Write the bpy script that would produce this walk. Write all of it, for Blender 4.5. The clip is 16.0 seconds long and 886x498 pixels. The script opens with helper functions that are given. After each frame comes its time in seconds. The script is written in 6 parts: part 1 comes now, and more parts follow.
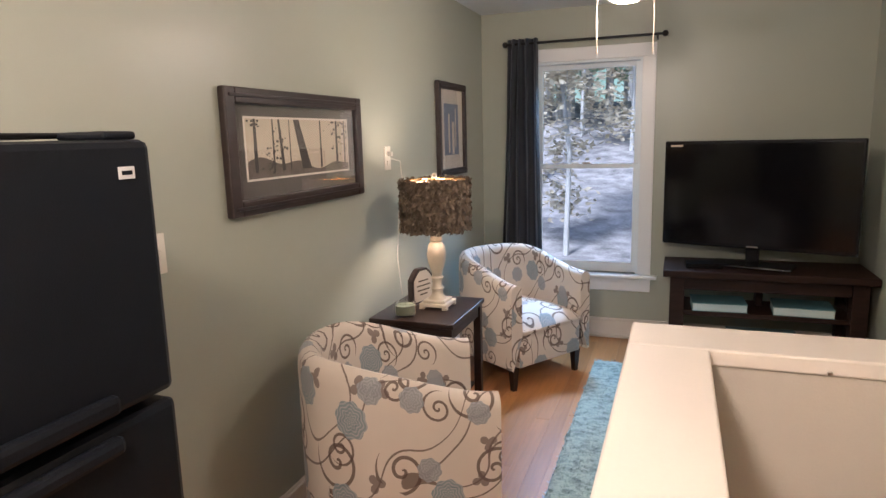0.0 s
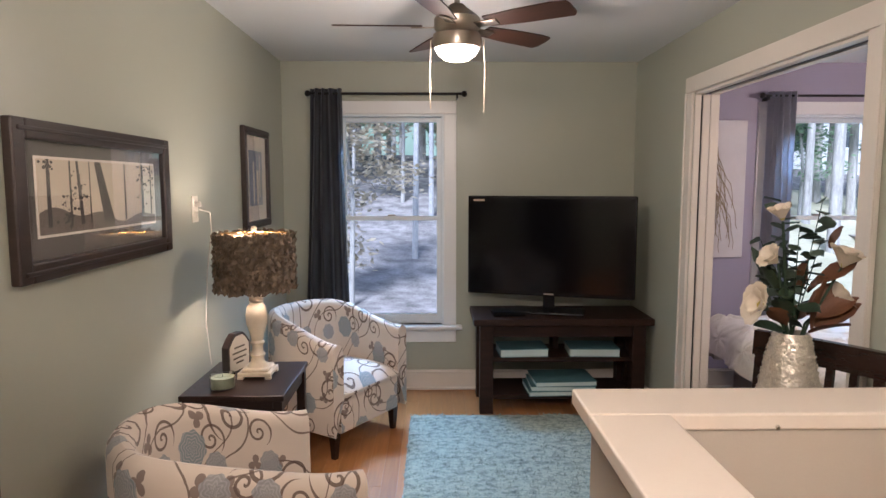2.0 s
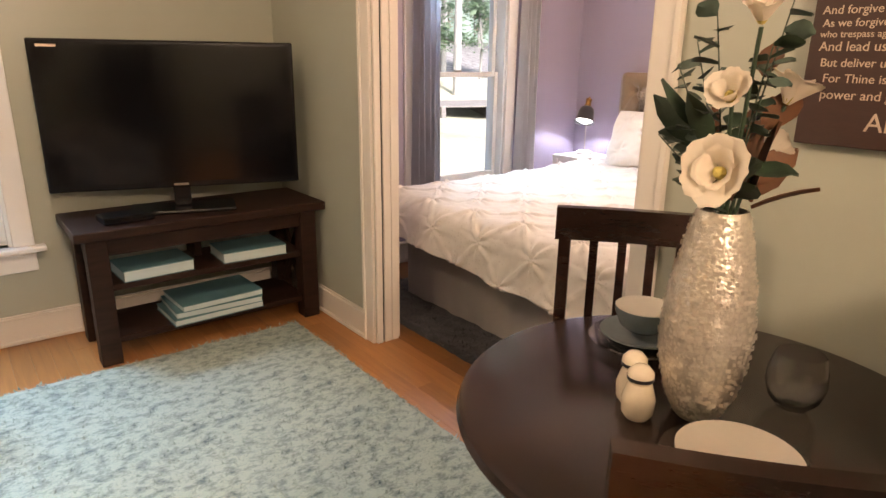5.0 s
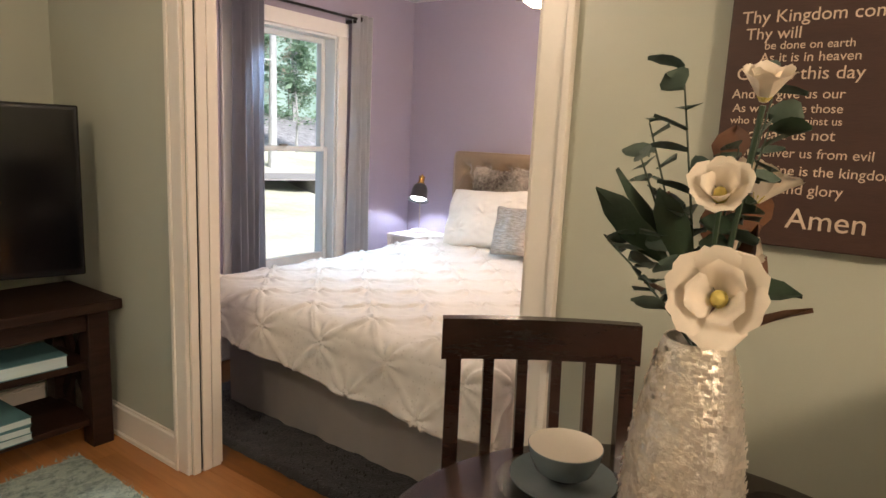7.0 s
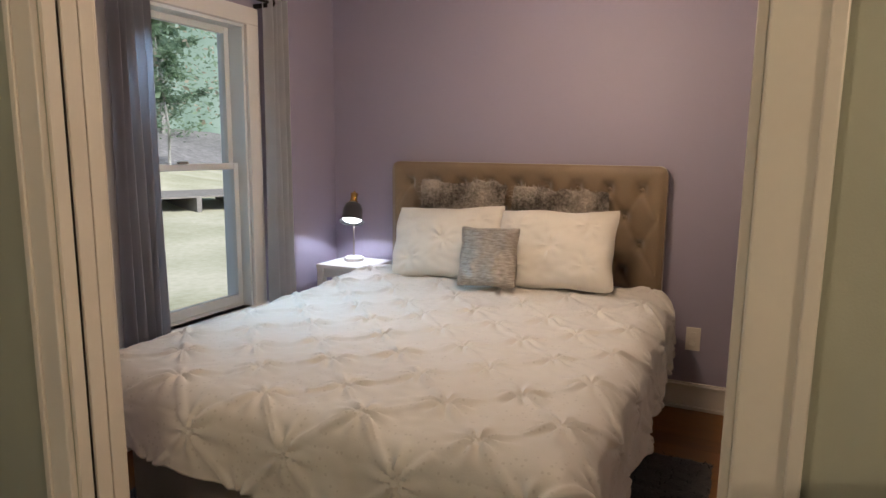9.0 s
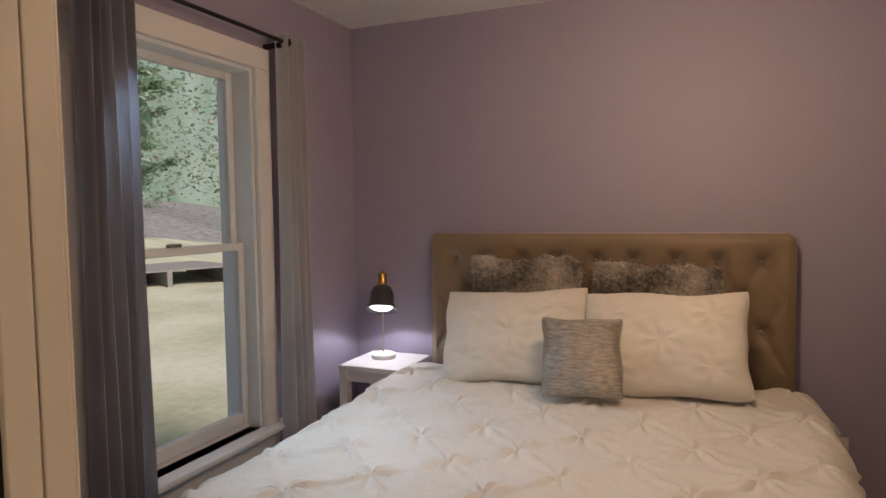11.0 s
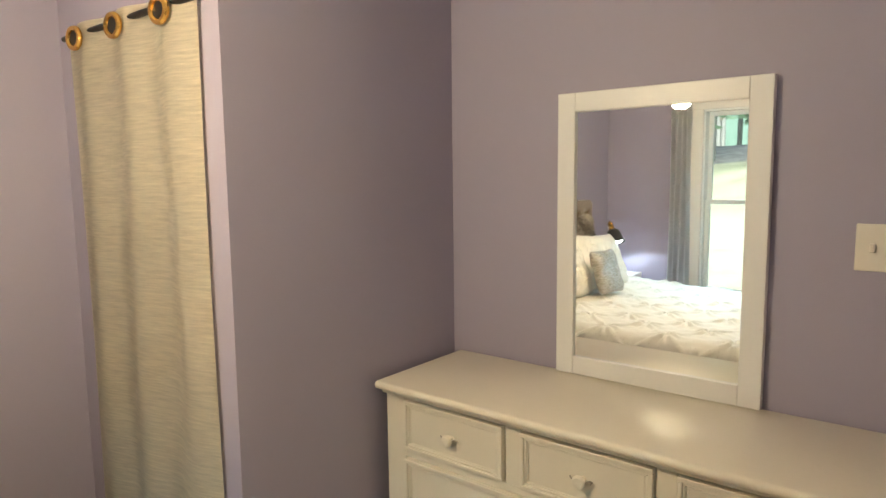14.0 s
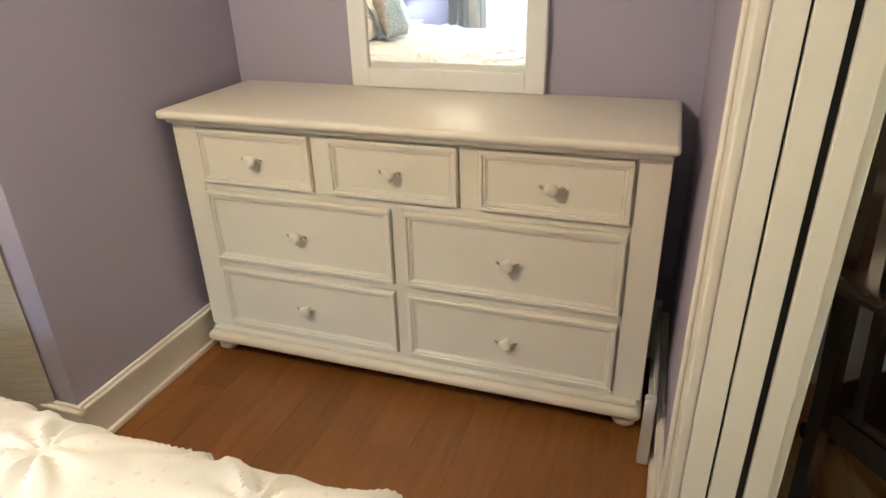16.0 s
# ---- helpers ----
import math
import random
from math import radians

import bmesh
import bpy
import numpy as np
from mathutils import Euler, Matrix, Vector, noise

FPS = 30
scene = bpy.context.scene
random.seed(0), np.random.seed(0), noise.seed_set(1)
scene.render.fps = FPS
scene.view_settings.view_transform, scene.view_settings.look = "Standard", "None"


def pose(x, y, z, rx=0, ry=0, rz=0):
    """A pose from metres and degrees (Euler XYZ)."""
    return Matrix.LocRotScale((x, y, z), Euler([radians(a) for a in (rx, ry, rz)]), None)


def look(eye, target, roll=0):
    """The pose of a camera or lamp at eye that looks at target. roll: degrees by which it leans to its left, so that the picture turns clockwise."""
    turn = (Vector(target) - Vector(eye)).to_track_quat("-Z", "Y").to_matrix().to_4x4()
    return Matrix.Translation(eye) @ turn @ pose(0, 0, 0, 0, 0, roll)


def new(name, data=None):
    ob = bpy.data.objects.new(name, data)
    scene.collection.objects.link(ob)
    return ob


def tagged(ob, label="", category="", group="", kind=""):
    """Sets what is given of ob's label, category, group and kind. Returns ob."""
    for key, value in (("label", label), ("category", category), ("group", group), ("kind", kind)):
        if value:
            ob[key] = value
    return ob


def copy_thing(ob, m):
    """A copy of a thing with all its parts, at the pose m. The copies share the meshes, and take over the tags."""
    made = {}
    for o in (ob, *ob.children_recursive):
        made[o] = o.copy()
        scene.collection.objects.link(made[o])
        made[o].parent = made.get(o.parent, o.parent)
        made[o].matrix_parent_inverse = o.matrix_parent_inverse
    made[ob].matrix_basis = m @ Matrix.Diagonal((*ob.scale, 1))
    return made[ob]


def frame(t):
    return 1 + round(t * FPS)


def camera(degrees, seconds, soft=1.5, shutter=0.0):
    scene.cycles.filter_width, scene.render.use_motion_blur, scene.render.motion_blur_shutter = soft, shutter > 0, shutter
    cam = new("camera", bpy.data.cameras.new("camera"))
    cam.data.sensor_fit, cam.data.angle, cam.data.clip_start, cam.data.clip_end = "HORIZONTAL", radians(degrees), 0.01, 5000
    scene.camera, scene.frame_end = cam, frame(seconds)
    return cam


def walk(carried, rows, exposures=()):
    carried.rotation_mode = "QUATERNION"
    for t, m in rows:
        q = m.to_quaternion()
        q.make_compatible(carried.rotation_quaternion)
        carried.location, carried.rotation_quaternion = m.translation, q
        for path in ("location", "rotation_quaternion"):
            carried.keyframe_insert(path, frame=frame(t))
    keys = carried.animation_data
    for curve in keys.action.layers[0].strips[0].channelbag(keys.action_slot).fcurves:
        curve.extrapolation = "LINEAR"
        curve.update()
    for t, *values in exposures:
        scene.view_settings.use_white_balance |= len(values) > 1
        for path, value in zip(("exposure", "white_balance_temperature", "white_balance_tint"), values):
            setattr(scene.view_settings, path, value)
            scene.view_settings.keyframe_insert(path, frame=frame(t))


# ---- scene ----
cam = camera(69.6, 16.0)
PATH = [
    (0, (0.183, 0.199, 1.546), (-0.501, 2.047, 1.199), -1.5),
    (0.5, (0.002, 0.263, 1.534), (-0.311, 2.202, 1.159), -0.6),
    (1, (-0.095, 0.344, 1.534), (-0.215, 2.316, 1.227), 0.6),
    (1.5, (-0.143, 0.323, 1.552), (-0.149, 2.308, 1.306), -0.3),
    (2, (-0.155, 0.314, 1.557), (-0.124, 2.304, 1.354), -0.0),
    (2.5, (-0.204, 0.36, 1.541), (-0.131, 2.34, 1.265), 0.3),
    (3, (-0.245, 0.581, 1.505), (-0.118, 2.536, 1.102), 0.9),
    (3.5, (-0.274, 0.862, 1.478), (-0.086, 2.788, 0.973), 1.9),
    (4, (-0.329, 1.106, 1.46), (0.0, 3.014, 0.96), 0.1),
    (4.5, (-0.285, 1.302, 1.443), (0.395, 3.102, 0.897), 0.4),
    (5, (-0.257, 1.412, 1.411), (0.925, 2.92, 0.838), 0.8),
    (7.5, (-0.016, 1.945, 1.409), (1.623, 3.044, 1.08), 1.1),
    (8, (0.047, 2.157, 1.43), (1.731, 3.185, 1.098), -1.2),
    (8.5, (0.212, 2.334, 1.419), (1.953, 3.271, 1.115), -0.3),
    (9, (0.375, 2.52, 1.411), (2.161, 3.364, 1.099), 0.6),
    (11.3, (1.007, 3.27, 1.455), (2.87, 3.995, 1.379), -0.6),
    (11.5, (1.075, 3.277, 1.496), (2.979, 3.883, 1.398), -0.1),
    (12, (1.262, 3.337, 1.504), (3.256, 3.491, 1.458), 0.8),
    (12.5, (1.356, 3.436, 1.493), (3.298, 2.959, 1.441), -1.4),
    (13, (1.435, 3.418, 1.542), (3.159, 2.416, 1.388), -0.6),
    (13.5, (1.508, 3.381, 1.543), (2.996, 2.054, 1.389), -1.0),
    (14, (1.534, 3.352, 1.543), (2.769, 1.795, 1.316), -0.7),
    (14.5, (1.547, 3.335, 1.484), (2.506, 1.634, 1.052), -1.7),
    (15, (1.582, 3.343, 1.409), (2.409, 1.632, 0.786), -1.5),
    (15.5, (1.632, 3.381, 1.332), (2.312, 1.737, 0.419), -0.6),
    (16, (1.571, 3.39, 1.307), (2.167, 1.692, 0.433), -1.5),
]
# exposure and white balance along the walk
EXPO = [(0.0, 0.78, 5250, 15), (2.5, 0.68, 5250, 16), (3.5, 0.85, 5400, 16), (4.0, 0.85, 5300, 12), (5.0, 1.3, 6700, 20), (7.5, 0.87, 6000, 10), (8.0, 0.68, 5950, 9), (9.0, 0.2, 6300, 10), (11.3, -0.25, 7300, 19), (12.0, 0.4, 7900, 28),
        (12.5, 0.5, 7800, 22), (13.0, 0.95, 6900, 0), (13.5, 1.25, 6200, -8), (14.5, 1.25, 6300, -8), (16.0, 1.6, 5800, -5)]
walk(cam, [(t, look(e, g, r)) for t, e, g, r in PATH], EXPO)

# ---- world and large lights ----
world = bpy.data.worlds.new("world")
scene.world = world
world.use_nodes = True
sky = world.node_tree.nodes.new("ShaderNodeTexSky")
sky.sky_type, sky.sun_disc = "NISHITA", False
sky.sun_elevation, sky.sun_rotation = radians(45), radians(200)
world.node_tree.links.new(sky.outputs[0], world.node_tree.nodes["Background"].inputs[0])
world.node_tree.nodes["Background"].inputs[1].default_value = 0.15


def lamp(name, kind, place, energy, colour, size=0.1, target=None, size_y=None):
    data = bpy.data.lights.new(name, kind)
    data.energy, data.color = energy, colour
    if kind == "AREA":
        data.shape, data.size, data.size_y = "RECTANGLE", size, size_y or size
    elif kind == "SUN":
        data.angle = radians(size)
    else:
        data.shadow_soft_size = size
    ob = new(name, data)
    ob.matrix_world = look(place, target) if target else Matrix.Translation(place)
    return ob


WARM, COOL = (1.0, 0.75, 0.51), (0.52, 0.78, 1.0)
lamp("sun", "SUN", (0, -10, 14), 4.6, (1.0, 0.98, 0.95), 14, (3, 2, 1.6))
for x, watts in ((-0.466, 7), (2.745, 3.8)):
    pane_light = lamp("window_light", "AREA", (x, 5.07, 1.90), watts, COOL, 0.62, (x, 4.37, 0.90), 0.16)
    pane_light.data.spread = radians(76)
lamp("fan_lamp_light", "POINT", (-0.05, 3.15, 2.03), 15, WARM, 0.07)
lamp("fan_lamp_light", "POINT", (2.785, 3.302, 1.985), 26, (1.0, 0.72, 0.49), 0.07)
lamp("kitchen_lamp_light", "POINT", (-0.25, -0.1, 2.24), 74, WARM, 0.12)
lamp("table_lamp_light", "POINT", (-0.962, 3.195, 1.195), 12.0, WARM, 0.06)
lamp("bedside_lamp_light", "SPOT", (3.815, 4.79, 0.915), 4.8, (0.8, 0.86, 1.0), 0.03, (3.70, 4.75, 0.5))
bpy.data.lights["bedside_lamp_light"].spot_size = radians(150)


# ---- materials ----
def nodes_of(name):
    m = bpy.data.materials.new(name)
    m.use_nodes = True
    return m, m.node_tree, m.node_tree.nodes["Principled BSDF"]


def add(tree, kind, **values):
    n = tree.nodes.new(kind)
    for key, value in values.items():
        if key in n.inputs:
            n.inputs[key].default_value = value
        else:
            setattr(n, key, value)
    return n


def maths(tree, op, a, b=0.0, c=None):
    n = tree.nodes.new("ShaderNodeMath")
    n.operation = op
    for i, v in enumerate((a, b, c)):
        if v is None:
            continue
        if isinstance(v, (int, float)):
            n.inputs[i].default_value = v
        else:
            tree.links.new(v, n.inputs[i])
    return n.outputs[0]


def mixed(tree, factor, a, b):
    n = tree.nodes.new("ShaderNodeMix")
    n.data_type = "RGBA"
    for i, v in ((0, factor), (6, a), (7, b)):
        if isinstance(v, (int, float)):
            n.inputs[i].default_value = v
        elif isinstance(v, tuple):
            n.inputs[i].default_value = (*v, 1)
        else:
            tree.links.new(v, n.inputs[i])
    return n.outputs[2]


def surface(name, colour, rough=0.6, vary=0.12, scale=6.0, fine=120.0, bump=0.15, metal=0.0, stretch=(1, 1, 1),
            spec=0.5, sheen=0.0, alter=None, edge=0.25, coat=0.0):
    """A painted, woven or wooden surface: base colour varied at two scales, with fine relief."""
    m, tree, b = nodes_of(name)
    co = tree.nodes.new("ShaderNodeTexCoord")
    mp = add(tree, "ShaderNodeMapping", Scale=stretch)
    tree.links.new(co.outputs["Object"], mp.inputs[0])
    big = add(tree, "ShaderNodeTexNoise", Scale=scale, Detail=4.0)
    small = add(tree, "ShaderNodeTexNoise", Scale=fine, Detail=3.0)
    for n in (big, small):
        tree.links.new(mp.outputs[0], n.inputs["Vector"])
    dark = tuple(c * (1 - vary) for c in colour)
    light = alter or tuple(min(1, c * (1 + vary)) for c in colour)
    f = maths(tree, "ADD", maths(tree, "MULTIPLY", big.outputs["Fac"], 0.7), maths(tree, "MULTIPLY", small.outputs["Fac"], 0.3))
    ramp = add(tree, "ShaderNodeMapRange")
    for i, v in ((1, edge), (2, 1 - edge)):
        ramp.inputs[i].default_value = v
    tree.links.new(f, ramp.inputs[0])
    tree.links.new(mixed(tree, ramp.outputs[0], dark, light), b.inputs["Base Color"])
    b.inputs["Roughness"].default_value = rough
    b.inputs["Metallic"].default_value = metal
    b.inputs["Specular IOR Level"].default_value = spec
    b.inputs["Sheen Weight"].default_value = sheen
    b.inputs["Coat Weight"].default_value = coat
    tree.links.new(maths(tree, "ADD", maths(tree, "MULTIPLY", big.outputs["Fac"], 0.06), rough - 0.03), b.inputs["Roughness"])
    if bump:
        bp = add(tree, "ShaderNodeBump", Strength=bump, Distance=0.004)
        tree.links.new(small.outputs["Fac"], bp.inputs["Height"])
        tree.links.new(bp.outputs[0], b.inputs["Normal"])
    return m


def planks_of(name, dark, light, rough):
    m, tree, b = nodes_of(name)
    info = tree.nodes.new("ShaderNodeObjectInfo")
    co = tree.nodes.new("ShaderNodeTexCoord")
    shift = add(tree, "ShaderNodeVectorMath", operation="ADD")
    tree.links.new(co.outputs["Object"], shift.inputs[0])
    off = tree.nodes.new("ShaderNodeCombineXYZ")
    tree.links.new(maths(tree, "MULTIPLY", info.outputs["Random"], 40.0), off.inputs[0])
    tree.links.new(off.outputs[0], shift.inputs[1])
    mp = add(tree, "ShaderNodeMapping", Scale=(14, 1.1, 4))
    tree.links.new(shift.outputs[0], mp.inputs[0])
    grain = add(tree, "ShaderNodeTexNoise", Scale=3.0, Detail=7.0, Distortion=0.6)
    tree.links.new(mp.outputs[0], grain.inputs["Vector"])
    f = maths(tree, "ADD", maths(tree, "MULTIPLY", grain.outputs["Fac"], 0.75), maths(tree, "MULTIPLY", info.outputs["Random"], 0.35))
    tree.links.new(mixed(tree, f, dark, light), b.inputs["Base Color"])
    tree.links.new(maths(tree, "ADD", maths(tree, "MULTIPLY", grain.outputs["Fac"], 0.15), rough), b.inputs["Roughness"])
    bp = add(tree, "ShaderNodeBump", Strength=0.12, Distance=0.002)
    tree.links.new(grain.outputs["Fac"], bp.inputs["Height"])
    tree.links.new(bp.outputs[0], b.inputs["Normal"])
    return m


def floral(name):
    """Cream upholstery with brown scrolls, stems and grey-blue blossoms, laid out in the cloth's own metres."""
    m, tree, b = nodes_of(name)
    uv = tree.nodes.new("ShaderNodeUVMap")
    cream, brown, blue, mauve = (0.64, 0.55, 0.46), (0.085, 0.045, 0.03), (0.135, 0.20, 0.23), (0.24, 0.235, 0.25)
    weave = add(tree, "ShaderNodeTexNoise", Scale=600.0, Detail=2.0)
    soft = add(tree, "ShaderNodeTexNoise", Scale=9.0, Detail=3.0)
    for n in (weave, soft):
        tree.links.new(uv.outputs[0], n.inputs["Vector"])
    colour = mixed(tree, maths(tree, "MULTIPLY", soft.outputs["Fac"], 0.25), cream, (0.5, 0.42, 0.36))

    def cells(scale, dx, dy, rand):
        mp = add(tree, "ShaderNodeMapping", Location=(dx, dy, 0))
        tree.links.new(uv.outputs[0], mp.inputs[0])
        v = add(tree, "ShaderNodeTexVoronoi", Scale=scale, Randomness=rand, voronoi_dimensions="2D")
        tree.links.new(mp.outputs[0], v.inputs["Vector"])
        d = add(tree, "ShaderNodeVectorMath", operation="SUBTRACT")
        tree.links.new(mp.outputs[0], d.inputs[0])
        tree.links.new(v.outputs["Position"], d.inputs[1])
        s = tree.nodes.new("ShaderNodeSeparateXYZ")
        tree.links.new(d.outputs[0], s.inputs[0])
        r = add(tree, "ShaderNodeVectorMath", operation="LENGTH")
        tree.links.new(d.outputs[0], r.inputs[0])
        a = maths(tree, "ARCTAN2", s.outputs[1], s.outputs[0])
        c = tree.nodes.new("ShaderNodeSeparateColor")
        tree.links.new(v.outputs["Color"], c.inputs[0])
        return r.outputs["Value"], a, c.outputs[0], c.outputs[1]

    # scrolls: an opening spiral in each cell, cut off at its radius
    for scale, dx, dy, reach in ((3.9, 0.0, 0.0, 0.10), (4.7, 0.31, 0.17, 0.062)):
        r, a, p, q = cells(scale, dx, dy, 0.7)
        flip = maths(tree, "SUBTRACT", maths(tree, "MULTIPLY", maths(tree, "GREATER_THAN", q, 0.5), 2.0), 1.0)
        turn = maths(tree, "ADD", maths(tree, "DIVIDE", maths(tree, "MULTIPLY", a, flip), 2 * math.pi), p)
        step = maths(tree, "FRACT", maths(tree, "ADD", maths(tree, "MULTIPLY", maths(tree, "POWER", maths(tree, "MULTIPLY", r, 1 / reach), 0.7), 1.9), turn))
        line = maths(tree, "LESS_THAN", maths(tree, "ABSOLUTE", maths(tree, "SUBTRACT", step, 0.5)),
                     maths(tree, "ADD", 0.055, maths(tree, "MULTIPLY", 0.0036, maths(tree, "DIVIDE", 1.0, maths(tree, "ADD", r, 0.02)))))
        inside = maths(tree, "MULTIPLY", maths(tree, "LESS_THAN", r, reach), maths(tree, "LESS_THAN", p, 0.8))
        colour = mixed(tree, maths(tree, "MULTIPLY", line, maths(tree, "MULTIPLY", inside, 0.85)), colour, brown)
    # stems: thin level lines of a slow noise
    for scale, level in ((3.1, 0.46), (3.1, 0.57)):
        n = add(tree, "ShaderNodeTexNoise", Scale=scale, Detail=0.0)
        tree.links.new(uv.outputs[0], n.inputs["Vector"])
        line = maths(tree, "LESS_THAN", maths(tree, "ABSOLUTE", maths(tree, "SUBTRACT", n.outputs["Fac"], level)), 0.0058)
        colour = mixed(tree, maths(tree, "MULTIPLY", line, 0.8), colour, brown)
    # small leaves in threes
    r, a, p, q = cells(7.0, 0.11, 0.43, 0.9)
    lobes = maths(tree, "MULTIPLY", 0.024, maths(tree, "ADD", 0.45, maths(tree, "ABSOLUTE", maths(tree, "SINE", maths(tree, "ADD", maths(tree, "MULTIPLY", a, 1.5), maths(tree, "MULTIPLY", p, 6.0))))))
    leaf = maths(tree, "MULTIPLY", maths(tree, "LESS_THAN", r, lobes), maths(tree, "GREATER_THAN", q, 0.62))
    colour = mixed(tree, maths(tree, "MULTIPLY", leaf, 0.8), colour, (0.13, 0.085, 0.07))
    # blossoms: ragged discs with petal rings
    for scale, dx, dy, size, tint, pick in ((3.4, 0.21, 0.52, 0.066, blue, 0.2), (3.9, 0.62, 0.08, 0.048, mauve, 0.3)):
        r, a, p, q = cells(scale, dx, dy, 0.75)
        edge = maths(tree, "MULTIPLY", size, maths(tree, "ADD", 0.92, maths(tree, "MULTIPLY", 0.05, maths(tree, "SINE", maths(tree, "MULTIPLY", a, 8.0)))))
        disc = maths(tree, "MULTIPLY", maths(tree, "LESS_THAN", r, edge), maths(tree, "GREATER_THAN", q, pick))
        rings = maths(tree, "GREATER_THAN", maths(tree, "SINE", maths(tree, "ADD", maths(tree, "MULTIPLY", r, 520.0),
                      maths(tree, "MULTIPLY", 2.2, maths(tree, "SINE", maths(tree, "MULTIPLY", a, 7.0))))), -0.2)
        petal = mixed(tree, maths(tree, "MULTIPLY", rings, 0.75), (0.33, 0.335, 0.34), tint)
        colour = mixed(tree, maths(tree, "MULTIPLY", disc, 0.9), colour, petal)
    tree.links.new(colour, b.inputs["Base Color"])
    b.inputs["Roughness"].default_value = 0.85
    b.inputs["Sheen Weight"].default_value = 0.2
    bp = add(tree, "ShaderNodeBump", Strength=0.25, Distance=0.002)
    tree.links.new(weave.outputs["Fac"], bp.inputs["Height"])
    tree.links.new(bp.outputs[0], b.inputs["Normal"])
    return m


def emitter(name, colour, strength):
    m, tree, b = nodes_of(name)
    b.inputs["Base Color"].default_value = (*colour, 1)
    b.inputs["Emission Color"].default_value = (*colour, 1)
    b.inputs["Emission Strength"].default_value = strength
    return m


def glassy(name, rough=0.0, colour=(1, 1, 1), thin=False):
    m, tree, b = nodes_of(name)
    b.inputs["Base Color"].default_value = (*colour, 1)
    b.inputs["Roughness"].default_value = rough
    b.inputs["Transmission Weight"].default_value = 1.0
    b.inputs["IOR"].default_value = 1.02 if thin else 1.45
    return m


def mirror_of(name):
    m, tree, b = nodes_of(name)
    b.inputs["Base Color"].default_value = (0.9, 0.92, 0.92, 1)
    b.inputs["Metallic"].default_value = 1.0
    b.inputs["Roughness"].default_value = 0.015
    return m


SAGE = surface("sage_paint", (0.40, 0.41, 0.335), 0.36, 0.03, 1.4, 260, 0.10)
LILAC = surface("lilac_paint", (0.355, 0.322, 0.42), 0.55, 0.03, 1.4, 260, 0.10)
CEILING = surface("ceiling_paint", (0.74, 0.75, 0.75), 0.75, 0.03, 2.0, 200, 0.12)
TRIM = surface("trim_paint", (0.72, 0.67, 0.60), 0.33, 0.04, 3.0, 90, 0.06)
CREAM = surface("cream_lacquer", (0.78, 0.72, 0.61), 0.33, 0.03, 3.0, 90, 0.04)
WHITE = surface("white_lacquer", (0.78, 0.77, 0.76), 0.35, 0.03, 3.0, 90, 0.04)
QUARTZ = surface("counter_cap", (0.64, 0.57, 0.50), 0.48, 0.04, 5.0, 140, 0.03)
PLASTER = surface("half_wall_paint", (0.42, 0.375, 0.32), 0.6, 0.04, 1.5, 220, 0.1)
ESPRESSO = surface("espresso_wood", (0.020, 0.010, 0.007), 0.34, 0.5, 4.0, 60, 0.08, stretch=(1, 9, 9), spec=0.3)
MAHOGANY = surface("dark_mahogany", (0.024, 0.011, 0.008), 0.22, 0.4, 3.0, 50, 0.03, stretch=(1, 6, 6), spec=0.5)
RUSTIC = surface("rustic_dark_wood", (0.024, 0.011, 0.007), 0.50, 0.55, 5.0, 70, 0.2, stretch=(1, 10, 10), spec=0.2)
BLACK = surface("black_appliance", (0.006, 0.007, 0.010), 0.42, 0.3, 4.0, 300, 0.12, spec=0.25)
BLACKMETAL = surface("black_metal", (0.015, 0.014, 0.014), 0.4, 0.2, 8.0, 90, 0.05, metal=0.4)
SCREEN = surface("tv_screen", (0.003, 0.003, 0.004), 0.12, 0.05, 2.0, 10, 0.0, spec=0.4)
TVBODY = surface("tv_plastic", (0.006, 0.006, 0.007), 0.22, 0.1, 5.0, 60, 0.03, spec=0.3)
NICKEL = surface("brushed_nickel", (0.42, 0.37, 0.31), 0.34, 0.1, 10, 140, 0.04, metal=1.0)
BRASS = surface("brass", (0.70, 0.42, 0.12), 0.2, 0.1, 10, 90, 0.03, metal=1.0)
FANWOOD = surface("fan_blade_wood", (0.04, 0.018, 0.012), 0.4, 0.4, 4, 50, 0.06, stretch=(1, 7, 7))
RUGTEAL = surface("teal_rug_pile", (0.13, 0.215, 0.215), 0.95, 0.4, 24.0, 85, 0.9, alter=(0.34, 0.42, 0.385), sheen=0.2, stretch=(1.0, 1.4, 1.0))
# mostly pale pile with sparse dark flecks
for n in RUGTEAL.node_tree.nodes:
    if n.type == "MAP_RANGE":
        n.inputs[1].default_value, n.inputs[2].default_value = 0.31, 0.55
RUGDARK = surface("charcoal_rug_pile", (0.018, 0.019, 0.023), 0.95, 0.5, 14, 110, 0.9, sheen=0.3)
GREYDRAPE = surface("slate_curtain", (0.060, 0.068, 0.085), 0.55, 0.15, 5, 300, 0.1, sheen=0.4)
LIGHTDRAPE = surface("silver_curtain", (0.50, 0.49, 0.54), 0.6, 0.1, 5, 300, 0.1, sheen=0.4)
# same cloth for the right panel, window daylight put into the colour
LITDRAPE = surface("daylit_silver_curtain", (0.74, 0.74, 0.76), 0.6, 0.08, 5, 300, 0.1, sheen=0.4)
LINEN = surface("cream_linen", (0.74, 0.67, 0.55), 0.85, 0.22, 7, 60, 0.5, stretch=(2, 2, 26))
FLORAL = floral("floral_upholstery")
DUVET = surface("ivory_comforter", (0.70, 0.67, 0.62), 0.62, 0.05, 4, 220, 0.15, sheen=0.3)
